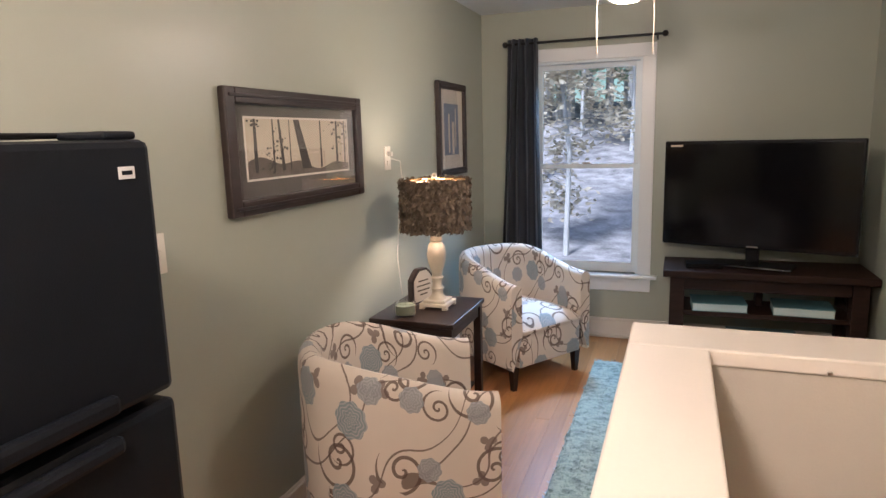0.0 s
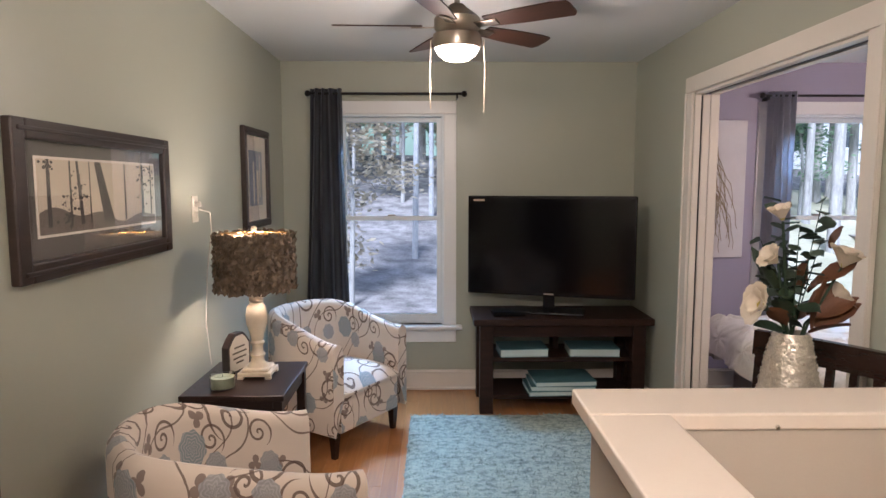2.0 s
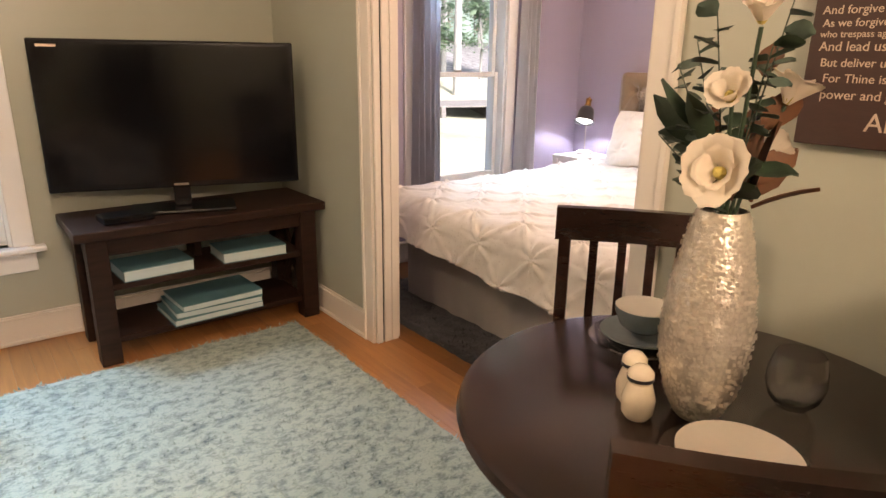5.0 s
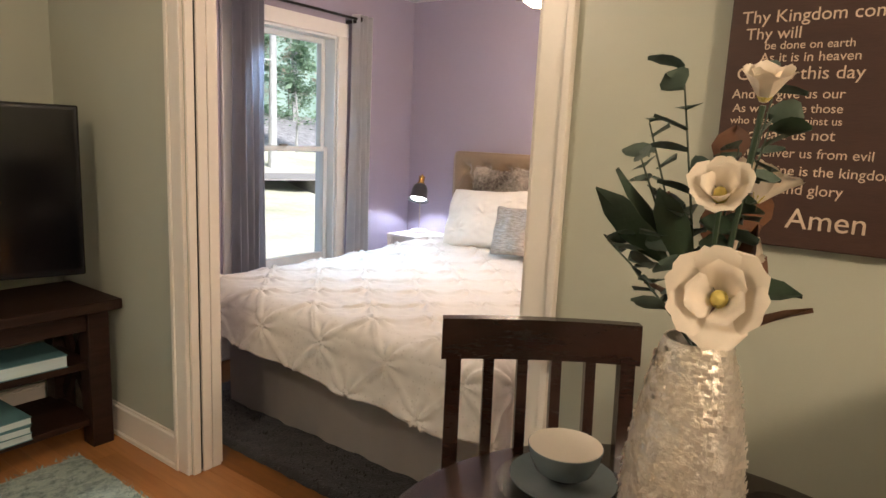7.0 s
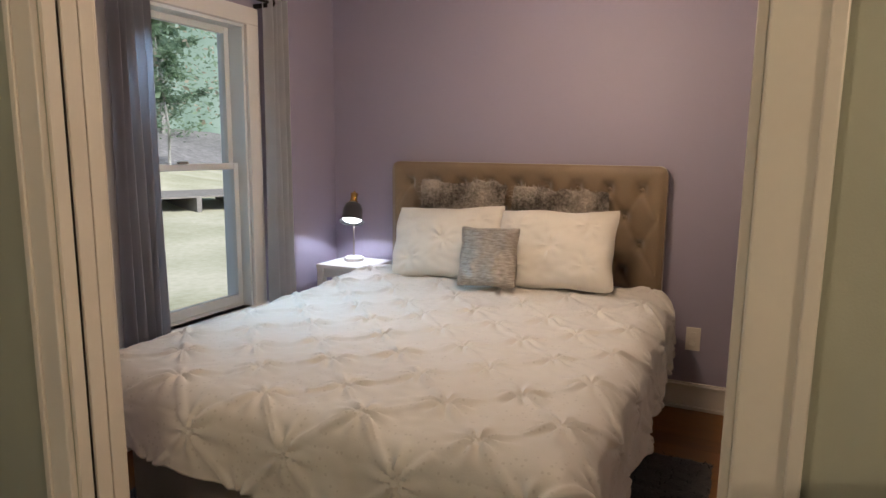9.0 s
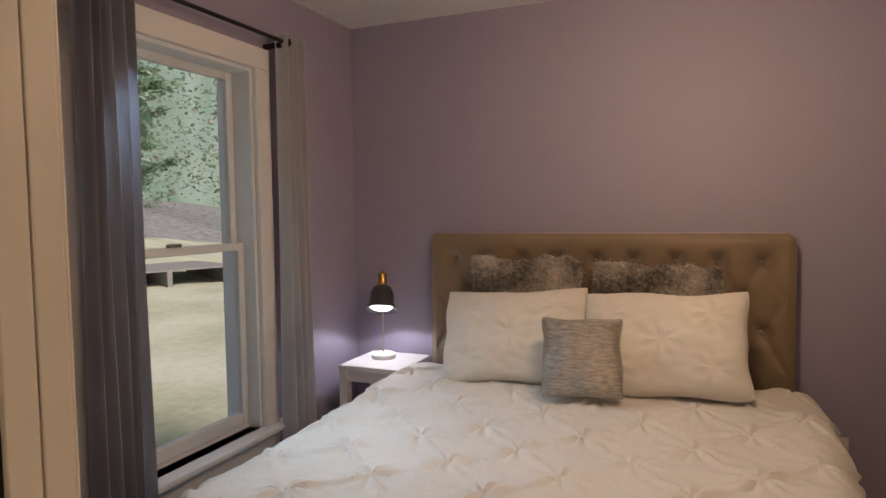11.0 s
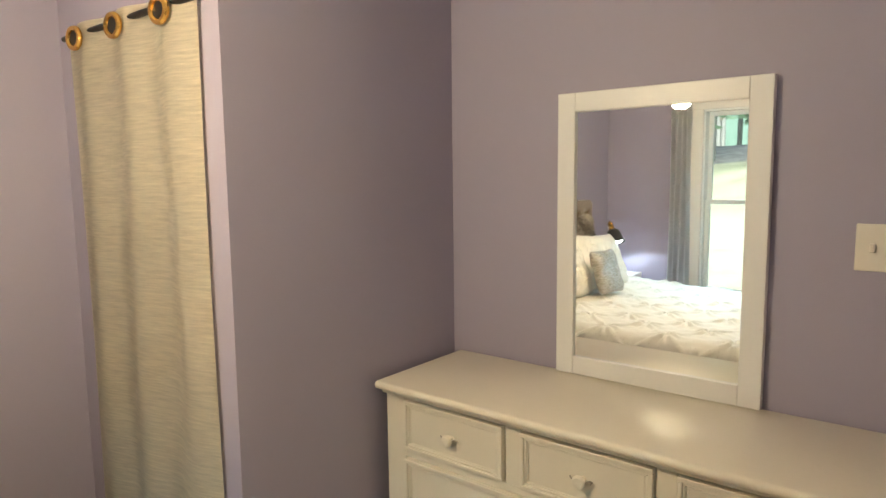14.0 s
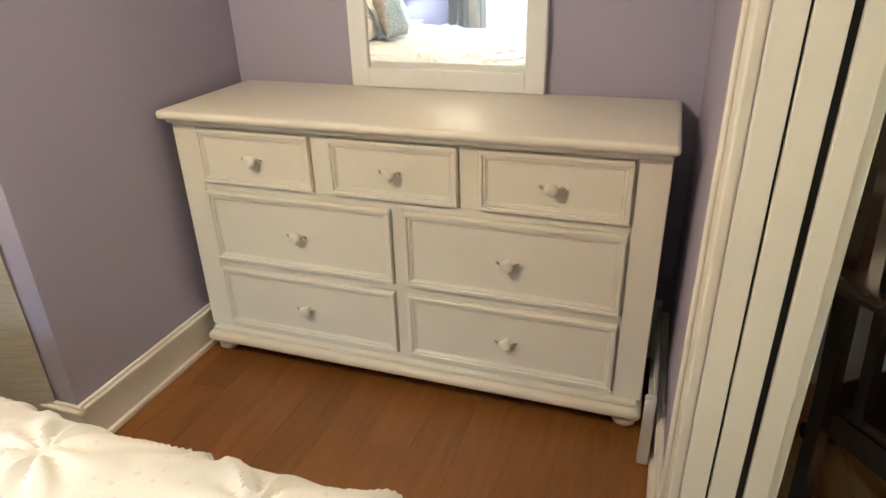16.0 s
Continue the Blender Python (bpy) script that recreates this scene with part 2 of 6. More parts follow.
PILLOW = surface("ivory_pillowcase", (0.74, 0.70, 0.63), 0.65, 0.05, 6, 220, 0.15, sheen=0.3)
TAUPE = surface("taupe_velvet", (0.235, 0.165, 0.10), 0.45, 0.2, 5, 200, 0.1, sheen=0.6)
SKIRT = surface("grey_bed_skirt", (0.62, 0.585, 0.55), 0.8, 0.08, 4, 200, 0.1)
FUR = surface("brown_grey_fur", (0.13, 0.10, 0.08), 0.95, 0.5, 5.5, 60, 0.9, alter=(0.70, 0.63, 0.55), sheen=0.3, edge=0.38)
SEQUIN = surface("silver_sequins", (0.37, 0.335, 0.29), 0.33, 0.2, 30, 130, 1.0, metal=0.7, alter=(0.56, 0.51, 0.45), edge=0.36, stretch=(1, 1, 5))
MOSAIC = surface("hammered_silver", (0.74, 0.68, 0.59), 0.34, 0.25, 40, 170, 0.5, metal=0.7)
FLAKE = surface("silver_flake", (0.90, 0.84, 0.74), 0.34, 0.1, 40, 170, 0.2, metal=0.7)
SHADE = surface("shaggy_lampshade", (0.085, 0.058, 0.038), 0.6, 0.5, 30, 90, 0.4, alter=(0.22, 0.16, 0.10))
ANTIQUE = surface("antique_white_wood", (0.68, 0.58, 0.44), 0.5, 0.12, 9, 80, 0.2)
LEAFGREEN = surface("leaf_green", (0.022, 0.042, 0.022), 0.45, 0.4, 12, 90, 0.2)
LEAFSAGE = surface("leaf_grey_green", (0.075, 0.11, 0.085), 0.55, 0.3, 12, 90, 0.2)
LEAFRUST = surface("leaf_rust", (0.105, 0.042, 0.016), 0.6, 0.35, 12, 90, 0.2)
PETAL = surface("magnolia_petal", (0.76, 0.68, 0.56), 0.6, 0.06, 14, 90, 0.1)
STAMEN = surface("stamen_yellow", (0.55, 0.46, 0.12), 0.7, 0.2, 40, 120, 0.3)
TEALBOOK = surface("teal_cover", (0.09, 0.20, 0.22), 0.5, 0.15, 8, 90, 0.1)
PAPER = surface("book_pages", (0.52, 0.62, 0.62), 0.8, 0.1, 6, 150, 0.2, stretch=(1, 1, 40))
FRAMEWOOD = surface("dark_frame", (0.032, 0.020, 0.016), 0.4, 0.4, 6, 60, 0.15, stretch=(1, 1, 6))
MATDARK = surface("charcoal_mat", (0.075, 0.066, 0.056), 0.8, 0.06, 6, 150, 0.05)
MATLIGHT = surface("ivory_mat", (0.55, 0.50, 0.42), 0.8, 0.05, 6, 150, 0.05)
SEPIA = surface("sepia_sky", (0.42, 0.36, 0.27), 0.7, 0.1, 3, 60, 0.0)
SEPIADARK = surface("sepia_trunk", (0.035, 0.028, 0.022), 0.7, 0.4, 9, 90, 0.0)
SEPIAMID = surface("sepia_ground", (0.10, 0.082, 0.062), 0.7, 0.4, 9, 90, 0.0)
BLUEGREY = surface("blue_grey_print", (0.16, 0.19, 0.26), 0.7, 0.25, 7, 60, 0.0)
SIGNWOOD = surface("dark_sign_board", (0.042, 0.018, 0.012), 0.5, 0.3, 5, 70, 0.15, stretch=(6, 1, 6))
LETTER = surface("letter_paint", (0.55, 0.44, 0.33), 0.7, 0.15, 30, 90, 0.05)
CANVAS = surface("pale_canvas", (0.62, 0.59, 0.60), 0.8, 0.1, 6, 160, 0.1)
BRANCHINK = surface("tan_branch_paint", (0.27, 0.21, 0.14), 0.8, 0.3, 20, 90, 0.05)
CERAMIC = surface("cream_ceramic", (0.66, 0.58, 0.44), 0.22, 0.1, 12, 90, 0.05)
BLUECERAMIC = surface("blue_grey_ceramic", (0.16, 0.20, 0.22), 0.22, 0.1, 12, 90, 0.05)
WHITECERAMIC = surface("white_ceramic", (0.72, 0.66, 0.58), 0.22, 0.04, 12, 90, 0.02)
WAX = surface("green_wax", (0.30, 0.33, 0.22), 0.5, 0.08, 10, 90, 0.05)
PLATE = surface("switch_plastic", (0.74, 0.69, 0.60), 0.4, 0.03, 10, 90, 0.02)
HEATER = surface("heater_enamel", (0.55, 0.53, 0.50), 0.4, 0.08, 8, 90, 0.05)
OAK = planks_of("oak_strip", (0.20, 0.075, 0.018), (0.50, 0.23, 0.075), 0.29)
PINE = planks_of("brown_boards", (0.085, 0.032, 0.006), (0.28, 0.115, 0.028), 0.29)
SUBFLOOR = surface("floor_joints", (0.12, 0.055, 0.02), 0.8, 0.2, 8, 60, 0.1)
GLASS = glassy("clear_glass")
PANE = glassy("window_glass", thin=True)
MIRROR = mirror_of("mirror_silver")
BULB = emitter("lit_lamp_glass", (1.0, 0.80, 0.55), 9.0)
COOLBULB = emitter("lit_cool_bulb", (0.9, 0.95, 1.0), 7.0)
CHAIN = surface("pull_chain", (0.7, 0.62, 0.5), 0.35, 0.1, 20, 90, 0.05, metal=0.6)
CORD = surface("cord_plastic", (0.70, 0.66, 0.58), 0.5, 0.05, 9, 90, 0.02)
VINYL = surface("vinyl_sash", (0.74, 0.78, 0.80), 0.35, 0.03, 6, 90, 0.03)
LITTER = surface("lawn_and_leaves", (0.35, 0.35, 0.20), 0.95, 0.3, 0.5, 9, 0.8, alter=(0.54, 0.51, 0.40))
HILL = surface("leaf_litter", (0.15, 0.14, 0.135), 0.95, 0.3, 3.0, 22, 0.7, alter=(0.33, 0.31, 0.30), edge=0.34)
BARK = surface("tree_bark", (0.33, 0.32, 0.30), 0.9, 0.4, 5, 40, 0.8, stretch=(3, 3, 0.6))
PINELEAF = surface("evergreen_leaves", (0.17, 0.27, 0.16), 0.8, 0.35, 0.6, 5, 0.0, alter=(0.34, 0.46, 0.31))
PALELEAF = surface("pale_beech_leaves", (0.45, 0.38, 0.26), 0.8, 0.3, 1.5, 9, 0.0, alter=(0.62, 0.56, 0.44))
SIDING = surface("far_siding", (0.55, 0.55, 0.54), 0.7, 0.1, 2, 20, 0.2, stretch=(0.3, 0.3, 9))
ROOFING = surface("far_roof", (0.10, 0.09, 0.085), 0.85, 0.3, 3, 20, 0.3)
DARKPANE = surface("far_pane", (0.05, 0.06, 0.07), 0.2, 0.2, 2, 20, 0.0)
DECKWOOD = surface("weathered_boards", (0.22, 0.20, 0.18), 0.8, 0.3, 3, 40, 0.3, stretch=(1, 8, 8))
PALEBARK = surface("birch_bark", (0.34, 0.34, 0.34), 0.85, 0.3, 6, 40, 0.5, stretch=(3, 3, 1.5))


def translucent(m, share):
    """Let some light through thin cloth or leaves."""
    tree = m.node_tree
    b = tree.nodes["Principled BSDF"]
    back = tree.nodes.new("ShaderNodeBsdfTranslucent")
    tree.links.new(b.inputs["Base Color"].links[0].from_socket, back.inputs["Color"])
    blend = add(tree, "ShaderNodeMixShader")
    blend.inputs[0].default_value = share
    tree.links.new(b.outputs[0], blend.inputs[1])
    tree.links.new(back.outputs[0], blend.inputs[2])
    tree.links.new(blend.outputs[0], tree.nodes["Material Output"].inputs[0])


for cloth, share in ((PINELEAF, 0.55), (PALELEAF, 0.5), (LIGHTDRAPE, 0.35), (LITDRAPE, 0.4), (PETAL, 0.25)):
    translucent(cloth, share)


def dotted(m, pitch, radius, tint):
    """Small embroidered dots scattered over a cloth."""
    tree = m.node_tree
    b = tree.nodes["Principled BSDF"]
    co = tree.nodes.new("ShaderNodeTexCoord")
    v = add(tree, "ShaderNodeTexVoronoi", Scale=1 / pitch, Randomness=0.55)
    tree.links.new(co.outputs["Object"], v.inputs["Vector"])
    dot = maths(tree, "LESS_THAN", v.outputs["Distance"], radius / pitch)
    base = b.inputs["Base Color"].links[0].from_socket
    tree.links.new(mixed(tree, maths(tree, "MULTIPLY", dot, 0.3), base, tint), b.inputs["Base Color"])


dotted(DUVET, 0.024, 0.0045, (0.40, 0.36, 0.31))


def painted_haze(name):
    """Far woodland with the haze painted in and self-lit: soft upright streaks of pale blue-green."""
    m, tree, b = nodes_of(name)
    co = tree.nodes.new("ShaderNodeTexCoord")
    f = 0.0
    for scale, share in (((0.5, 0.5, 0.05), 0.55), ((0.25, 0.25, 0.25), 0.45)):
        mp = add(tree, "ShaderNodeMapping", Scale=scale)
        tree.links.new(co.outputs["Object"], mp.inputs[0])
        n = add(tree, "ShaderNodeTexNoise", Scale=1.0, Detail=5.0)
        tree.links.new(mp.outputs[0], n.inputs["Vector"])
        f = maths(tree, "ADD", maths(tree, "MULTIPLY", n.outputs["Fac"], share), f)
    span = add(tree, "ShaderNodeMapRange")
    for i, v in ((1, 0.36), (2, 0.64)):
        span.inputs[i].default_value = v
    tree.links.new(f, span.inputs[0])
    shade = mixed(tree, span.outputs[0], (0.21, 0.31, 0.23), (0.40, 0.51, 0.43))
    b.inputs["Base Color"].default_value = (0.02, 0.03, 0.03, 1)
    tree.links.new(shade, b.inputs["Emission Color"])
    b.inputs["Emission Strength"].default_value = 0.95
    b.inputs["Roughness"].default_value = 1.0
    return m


HAZE = painted_haze("painted_haze_woods")


# ---- building helpers ----
def mesh_of(name, bm, material, smooth=False):
    me = bpy.data.meshes.new(name)
    bmesh.ops.recalc_face_normals(bm, faces=bm.faces)
    bm.to_mesh(me)
    bm.free()
    me.materials.append(material)
    if smooth:
        me.shade_smooth()
        me.set_sharp_from_angle(angle=radians(40))
    return me


def part(name, bm, material, parent, label="", smooth=False, place=None):
    ob = new(name, mesh_of(name, bm, material, smooth))
    ob.parent = parent
    if place is not None:
        ob.matrix_basis = place
    return tagged(ob, label)


def thing(name, m, label, category, group="", kind=""):
    ob = new(name)
    ob.empty_display_size = 0.1
    ob.matrix_basis = m
    return tagged(ob, label, category, group, kind)


def solid(name, bm, material, label="", category="", kind="", smooth=False, place=None, group=""):
    ob = new(name, mesh_of(name, bm, material, smooth))
    if place is not None:
        ob.matrix_basis = place
    return tagged(ob, label, category, group, kind)


def box(x0, x1, y0, y1, z0, z1, bevel=0.0, bm=None, segments=2):
    out = bm or bmesh.new()
    made = bmesh.ops.create_cube(out, size=1)["verts"]
    for v in made:
        v.co = Vector((x0 + (v.co.x + 0.5) * (x1 - x0), y0 + (v.co.y + 0.5) * (y1 - y0), z0 + (v.co.z + 0.5) * (z1 - z0)))
    if bevel:
        edges = list({e for v in made for e in v.link_edges})
        bmesh.ops.bevel(out, geom=edges, offset=bevel, segments=segments, affect="EDGES", profile=0.5)
    return out


def lathe(profile, steps=28, bm=None, centre=(0, 0, 0), ripple=None):
    """A turned body from rows of radius and height."""
    out = bm or bmesh.new()
    rings = []
    for r, z in profile:
        ring = []
        for i in range(steps):
            a = 2 * math.pi * i / steps
            rr = max(r, 0.0004) * (ripple(a, z) if ripple else 1)
            ring.append(out.verts.new((centre[0] + rr * math.cos(a), centre[1] + rr * math.sin(a), centre[2] + z)))
        rings.append(ring)
    for a, b in zip(rings, rings[1:]):
        for i in range(steps):
            out.faces.new((a[i], a[(i + 1) % steps], b[(i + 1) % steps], b[i]))
    out.faces.new(rings[0][::-1])
    out.faces.new(rings[-1])
    return out


def tube(points, radius, steps=8, bm=None, taper=1.0):
    out = bm or bmesh.new()
    pts = [Vector(p) for p in points]
    rings = []
    for i, p in enumerate(pts):
        d = (pts[min(i + 1, len(pts) - 1)] - pts[max(i - 1, 0)]).normalized()
        side = d.orthogonal().normalized() if i == 0 else (side - d * side.dot(d)).normalized()
        up = d.cross(side)
        r = radius * (1 + (taper - 1) * i / max(1, len(pts) - 1))
        rings.append([out.verts.new(p + r * (math.cos(2 * math.pi * k / steps) * side + math.sin(2 * math.pi * k / steps) * up)) for k in range(steps)])
    for a, b in zip(rings, rings[1:]):
        for k in range(steps):
            out.faces.new((a[k], a[(k + 1) % steps], b[(k + 1) % steps], b[k]))
    out.faces.new(rings[0][::-1])
    out.faces.new(rings[-1])
    return out


def sheet(nu, nv, f, bm=None, uv=None, closed=False):
    """A grid of points f(i / nu, j / nv); uv gives each its cloth metres."""
    out = bm or bmesh.new()
    grid = [[out.verts.new(f(i / nu, j / nv)) for j in range(nv + 1)] for i in range(nu + 1)]
    layer = out.loops.layers.uv.verify() if uv else None
    for i in range(nu):
        for j in range(nv):
            face = out.faces.new((grid[i][j], grid[i + 1][j], grid[i + 1][j + 1], grid[i][j + 1]))
            if uv:
                for loop, (a, b) in zip(face.loops, ((i, j), (i + 1, j), (i + 1, j + 1), (i, j + 1))):
                    loop[layer].uv = uv(a / nu, b / nv)
    return out


def uv_box(bm):
    """Cloth metres by each face's main direction."""
    layer = bm.loops.layers.uv.verify()
    bm.normal_update()
    for face in bm.faces:
        n = [abs(c) for c in face.normal]
        k = n.index(max(n))
        for loop in face.loops:
            c = loop.vert.co
            loop[layer].uv = ((c.y, c.z), (c.x + 0.37, c.z), (c.x, c.y + 0.71))[k]
    return bm


def bars(kind, name, x0, x1, y0, y1, z0, z1, material, bevel=0.003, label="", category="trim"):
    return solid(name, box(x0, x1, y0, y1, z0, z1, bevel), material, label, category, kind)


XW, YN, XP0, XP1, XE, H = -1.257, 5.05, 1.335, 1.462, 4.0, 2.44
OS, ON, OH = 2.51, 3.985, 2.075            # the wide opening between the rooms
YC, XC, YA = 2.38, 3.03, 1.40             # closet front, closet side, dresser wall
YB = -2.2                                 # the kitchen's far end


# ---- structure ----
def wall(name, label, material, *boxes):
    bm = bmesh.new()
    for b in boxes:
        box(*b, bm=bm)
    return solid(name, bm, material, label, "wall", "structure")


wall("wall_west", "sage green painted wall behind the armchairs", SAGE, (XW - 0.12, XW, YB, YN, 0, H))
WL0, WL1, BL0, BL1, WZ0, WZ1 = -0.857, -0.075, 2.33, 3.165, 0.50, 2.065
wall("wall_north_living", "sage green painted wall around the living room window", SAGE,
     (XW - 0.12, WL0, YN, YN + 0.18, 0, H), (WL1, XP0 + 0.08, YN, YN + 0.18, 0, H), (WL0, WL1, YN, YN + 0.18, 0, WZ0), (WL0, WL1, YN, YN + 0.18, WZ1, H))
wall("wall_north_bedroom", "lilac painted wall around the bedroom window", LILAC,
     (XP0 + 0.08, BL0, YN, YN + 0.18, 0, H), (BL1, XE + 0.12, YN, YN + 0.18, 0, H), (BL0, BL1, YN, YN + 0.18, 0, WZ0), (BL0, BL1, YN, YN + 0.18, WZ1, H))
XM = (XP0 + XP1) / 2
wall("wall_partition_living", "sage green painted wall with a wide cased opening", SAGE,
     (XP0, XM, ON, YN, 0, H), (XP0, XM, YB, OS, 0, H), (XP0, XM, OS, ON, OH, H))
wall("wall_partition_bedroom", "lilac painted wall with a wide cased opening", LILAC,
     (XM, XP1, ON, YN, 0, H), (XM, XP1, YA - 0.1, OS, 0, H), (XM, XP1, OS, ON, OH, H))
wall("wall_east", "lilac painted wall behind the headboard", LILAC, (XE, XE + 0.12, YA - 0.1, YN, 0, H))
wall("wall_closet", "lilac painted closet wall with a curtained doorway", LILAC,
     (XC, 3.28, YC - 0.1, YC, 0, H), (3.84, XE, YC - 0.1, YC, 0, H), (3.28, 3.84, YC - 0.1, YC, 1.97, H), (XC, XC + 0.1, YA, YC - 0.1, 0, H))
wall("wall_dresser", "lilac painted wall behind the white dresser", LILAC, (XP1, XE, YA - 0.1, YA, 0, H))
wall("wall_kitchen", "plain painted wall closing the kitchen", SAGE, (XW - 0.12, XP0, YB - 0.1, YB, 0, H))
solid("ceiling", box(XW - 0.12, XE + 0.12, YB - 0.1, YN + 0.18, H, H + 0.12), CEILING, "white painted flat ceiling", "ceiling", "structure")


def boards(name, label, material, x0, x1, y0, y1, width, seed):
    floor = solid(name, box(x0, x1, y0, y1, -0.12, -0.014), SUBFLOOR, label, "floor", "structure")
    rng = random.Random(seed)
    meshes = {}
    x = x0
    while x < x1 - 0.004:
        w = min(width, x1 - x)
        y = y0 - rng.random() * 0.9
        while y < y1:
            length = rng.choice((0.9, 1.2, 1.5, 1.8))
            a, b = max(y, y0), min(y + length, y1)
            if b - a > 0.02:
                key = (round(w, 3), round(b - a, 3))
                if key not in meshes:
                    meshes[key] = mesh_of("floor_board", box(0.0003, w - 0.0003, 0.0003, b - a - 0.0003, -0.014, 0.0, 0.0006, segments=1), material)
                ob = new("floor_board", meshes[key])
                ob.parent = floor
                ob.location = (x, a, 0)
            y += length
        x += width
    return floor


def window(name, x0, x1, label):
    """A double-hung window in the north wall with casing, stool and apron."""
    base = thing(name, Matrix.Translation(((x0 + x1) / 2, YN, WZ0)), label, "window", kind="structure")
    w, h = (x1 - x0) / 2, WZ1 - WZ0
    c = 0.092
    for a, b in ((-w - c, -w), (w, w + c)):
        part("side_casing", box(a, b, -0.022, 0.0, 0.0, h, 0.004), WHITE, base)
    part("head_casing", box(-w - c, w + c, -0.024, 0.0, h, h + c, 0.004), WHITE, base)
    part("stool", box(-w - c - 0.045, w + c + 0.045, -0.07, 0.06, -0.025, 0.0, 0.006), WHITE, base)
    part("apron", box(-w - c, w + c, -0.02, 0.0, -0.13, -0.026, 0.004), WHITE, base)
    jamb = bmesh.new()
    for b in ((-w, -w + 0.016, 0.0, 0.18, 0, h), (w - 0.016, w, 0.0, 0.18, 0, h), (-w + 0.016, w - 0.016, 0.0, 0.18, h - 0.016, h), (-w + 0.016, w - 0.016, 0.06, 0.18, 0, 0.016)):
        box(*b, bm=jamb)
    part("jamb_liner", jamb, VINYL, base)
    mid = 1.30 - WZ0
    for sash, y, z0, z1 in (("lower_sash", 0.06, 0.016, mid + 0.018), ("upper_sash", 0.095, mid - 0.018, h - 0.016)):
        bm = bmesh.new()
        s, a, b = 0.036, -w + 0.016, w - 0.016
        for q in ((a, a + s, y, y + 0.033, z0, z1), (b - s, b, y, y + 0.033, z0, z1), (a + s, b - s, y, y + 0.033, z0, z0 + (0.055 if sash[0] == "l" else 0.034)), (a + s, b - s, y, y + 0.033, z1 - 0.034, z1)):
            box(*q, 0.003, bm=bm, segments=1)
        frame_ob = part(sash, bm, VINYL, base)
        pane = part("pane", box(a + s, b - s, y + 0.013, y + 0.018, z0 + 0.034, z1 - 0.034), PANE, frame_ob)
        pane.visible_shadow = False
    part("sash_lock", box(-0.03, 0.03, 0.04, 0.062, mid + 0.018, mid + 0.032, 0.004), NICKEL, base, "small metal sash lock")
    return base


window("window_1", WL0, WL1, "white double-hung living room window with wide casing")
window("window_2", BL0, BL1, "white double-hung bedroom window with wide casing")


def opening_trim():
    """Casings and split jambs of the pocket-door opening."""
    for side, x0, x1 in (("living", XP0 - 0.018, XP0), ("bedroom", XP1, XP1 + 0.018)):
        for y0, y1 in ((OS - 0.088, OS), (ON, ON + 0.088)):
            solid("trim", box(x0, x1, y0, y1, 0, OH, 0.004), TRIM, "cream painted door casing", "trim", "structure")
        solid("trim", box(x0 - (0.004 if side == "living" else 0), x1 + (0 if side == "living" else 0.004), OS - 0.088, ON + 0.088, OH, OH + 0.09, 0.004), TRIM, "cream painted head casing", "trim", "structure")
        edge = (x0 - 0.008, x0) if side == "living" else (x1, x1 + 0.008)
        for y0, y1 in ((OS - 0.088, OS - 0.068), (ON + 0.068, ON + 0.088)):
            solid("trim", box(*edge, y0, y1, 0, OH, 0.003), TRIM, "raised outer bead of the casing", "trim", "structure")
    for y0, y1 in ((OS, OS + 0.014), (ON - 0.014, ON)):
        for x0, x1 in ((XP0, 1.368), (1.380, 1.420), (1.424, XP1)):
            solid("trim", box(x0, x1, y0, y1, 0, OH - 0.014, 0.002), TRIM, "cream painted pocket door jamb", "trim", "structure")
        solid("trim", box(1.366, 1.426, y0 - 0.012 if y0 < 3 else y0 + 0.010, y1 - 0.012 if y0 < 3 else y1 + 0.010, 0.01, OH - 0.02), BLACKMETAL, "dark slot of the pocket door", "trim", "structure")
    for x0, x1 in ((XP0, XM - 0.022), (XM + 0.022, XP1)):
        solid("trim", box(x0, x1, OS + 0.014, ON - 0.014, OH - 0.014, OH, 0.002), TRIM, "cream painted head jamb", "trim", "structure")
    solid("trim", box(XM - 0.02, XM + 0.02, OS + 0.014, ON - 0.014, OH - 0.006, OH + 0.004), BLACKMETAL, "dark pocket door track", "trim", "structure")


opening_trim()


def baseboard(x0, y0, x1, y1, nx, ny):
    """A board along a wall from one point to the other, proud of it towards (nx, ny)."""
    bm = bmesh.new()
    for depth, z0, z1 in ((0.014, 0.0, 0.128), (0.022, 0.128, 0.142), (0.012, 0.142, 0.152), (0.026, 0.0, 0.02)):
        xs = sorted((x0, x1)) if nx == 0 else sorted((x0, x0 + nx * depth))
        ys = sorted((y0, y1)) if ny == 0 else sorted((y0, y0 + ny * depth))
        box(*xs, *ys, z0, z1, 0.003, bm=bm, segments=1)
    solid("baseboard", bm, TRIM, "cream painted moulded baseboard", "baseboard", "structure")


baseboard(XW, YN, XP0, YN, 0, -1)
baseboard(XW, 1.12, XW, YN - 0.03, 1, 0)
baseboard(XP0, ON + 0.088, XP0, YN - 0.03, -1, 0)
baseboard(XP0, 1.5, XP0, OS - 0.09, -1, 0)
baseboard(XP1, ON + 0.088, XP1, YN - 0.03, 1, 0)
baseboard(XP1, 1.43, XP1, OS - 0.09, 1, 0)
baseboard(XP1 + 0.03, YN, XE, YN, 0, -1)
baseboard(XE, YC + 0.03, XE, YN - 0.03, -1, 0)
baseboard(XC, YA + 0.03, XC, YC, -1, 0)
baseboard(XC - 0.02, YC, 3.27, YC, 0, 1)
baseboard(XP1, YA, XC, YA, 0, 1)


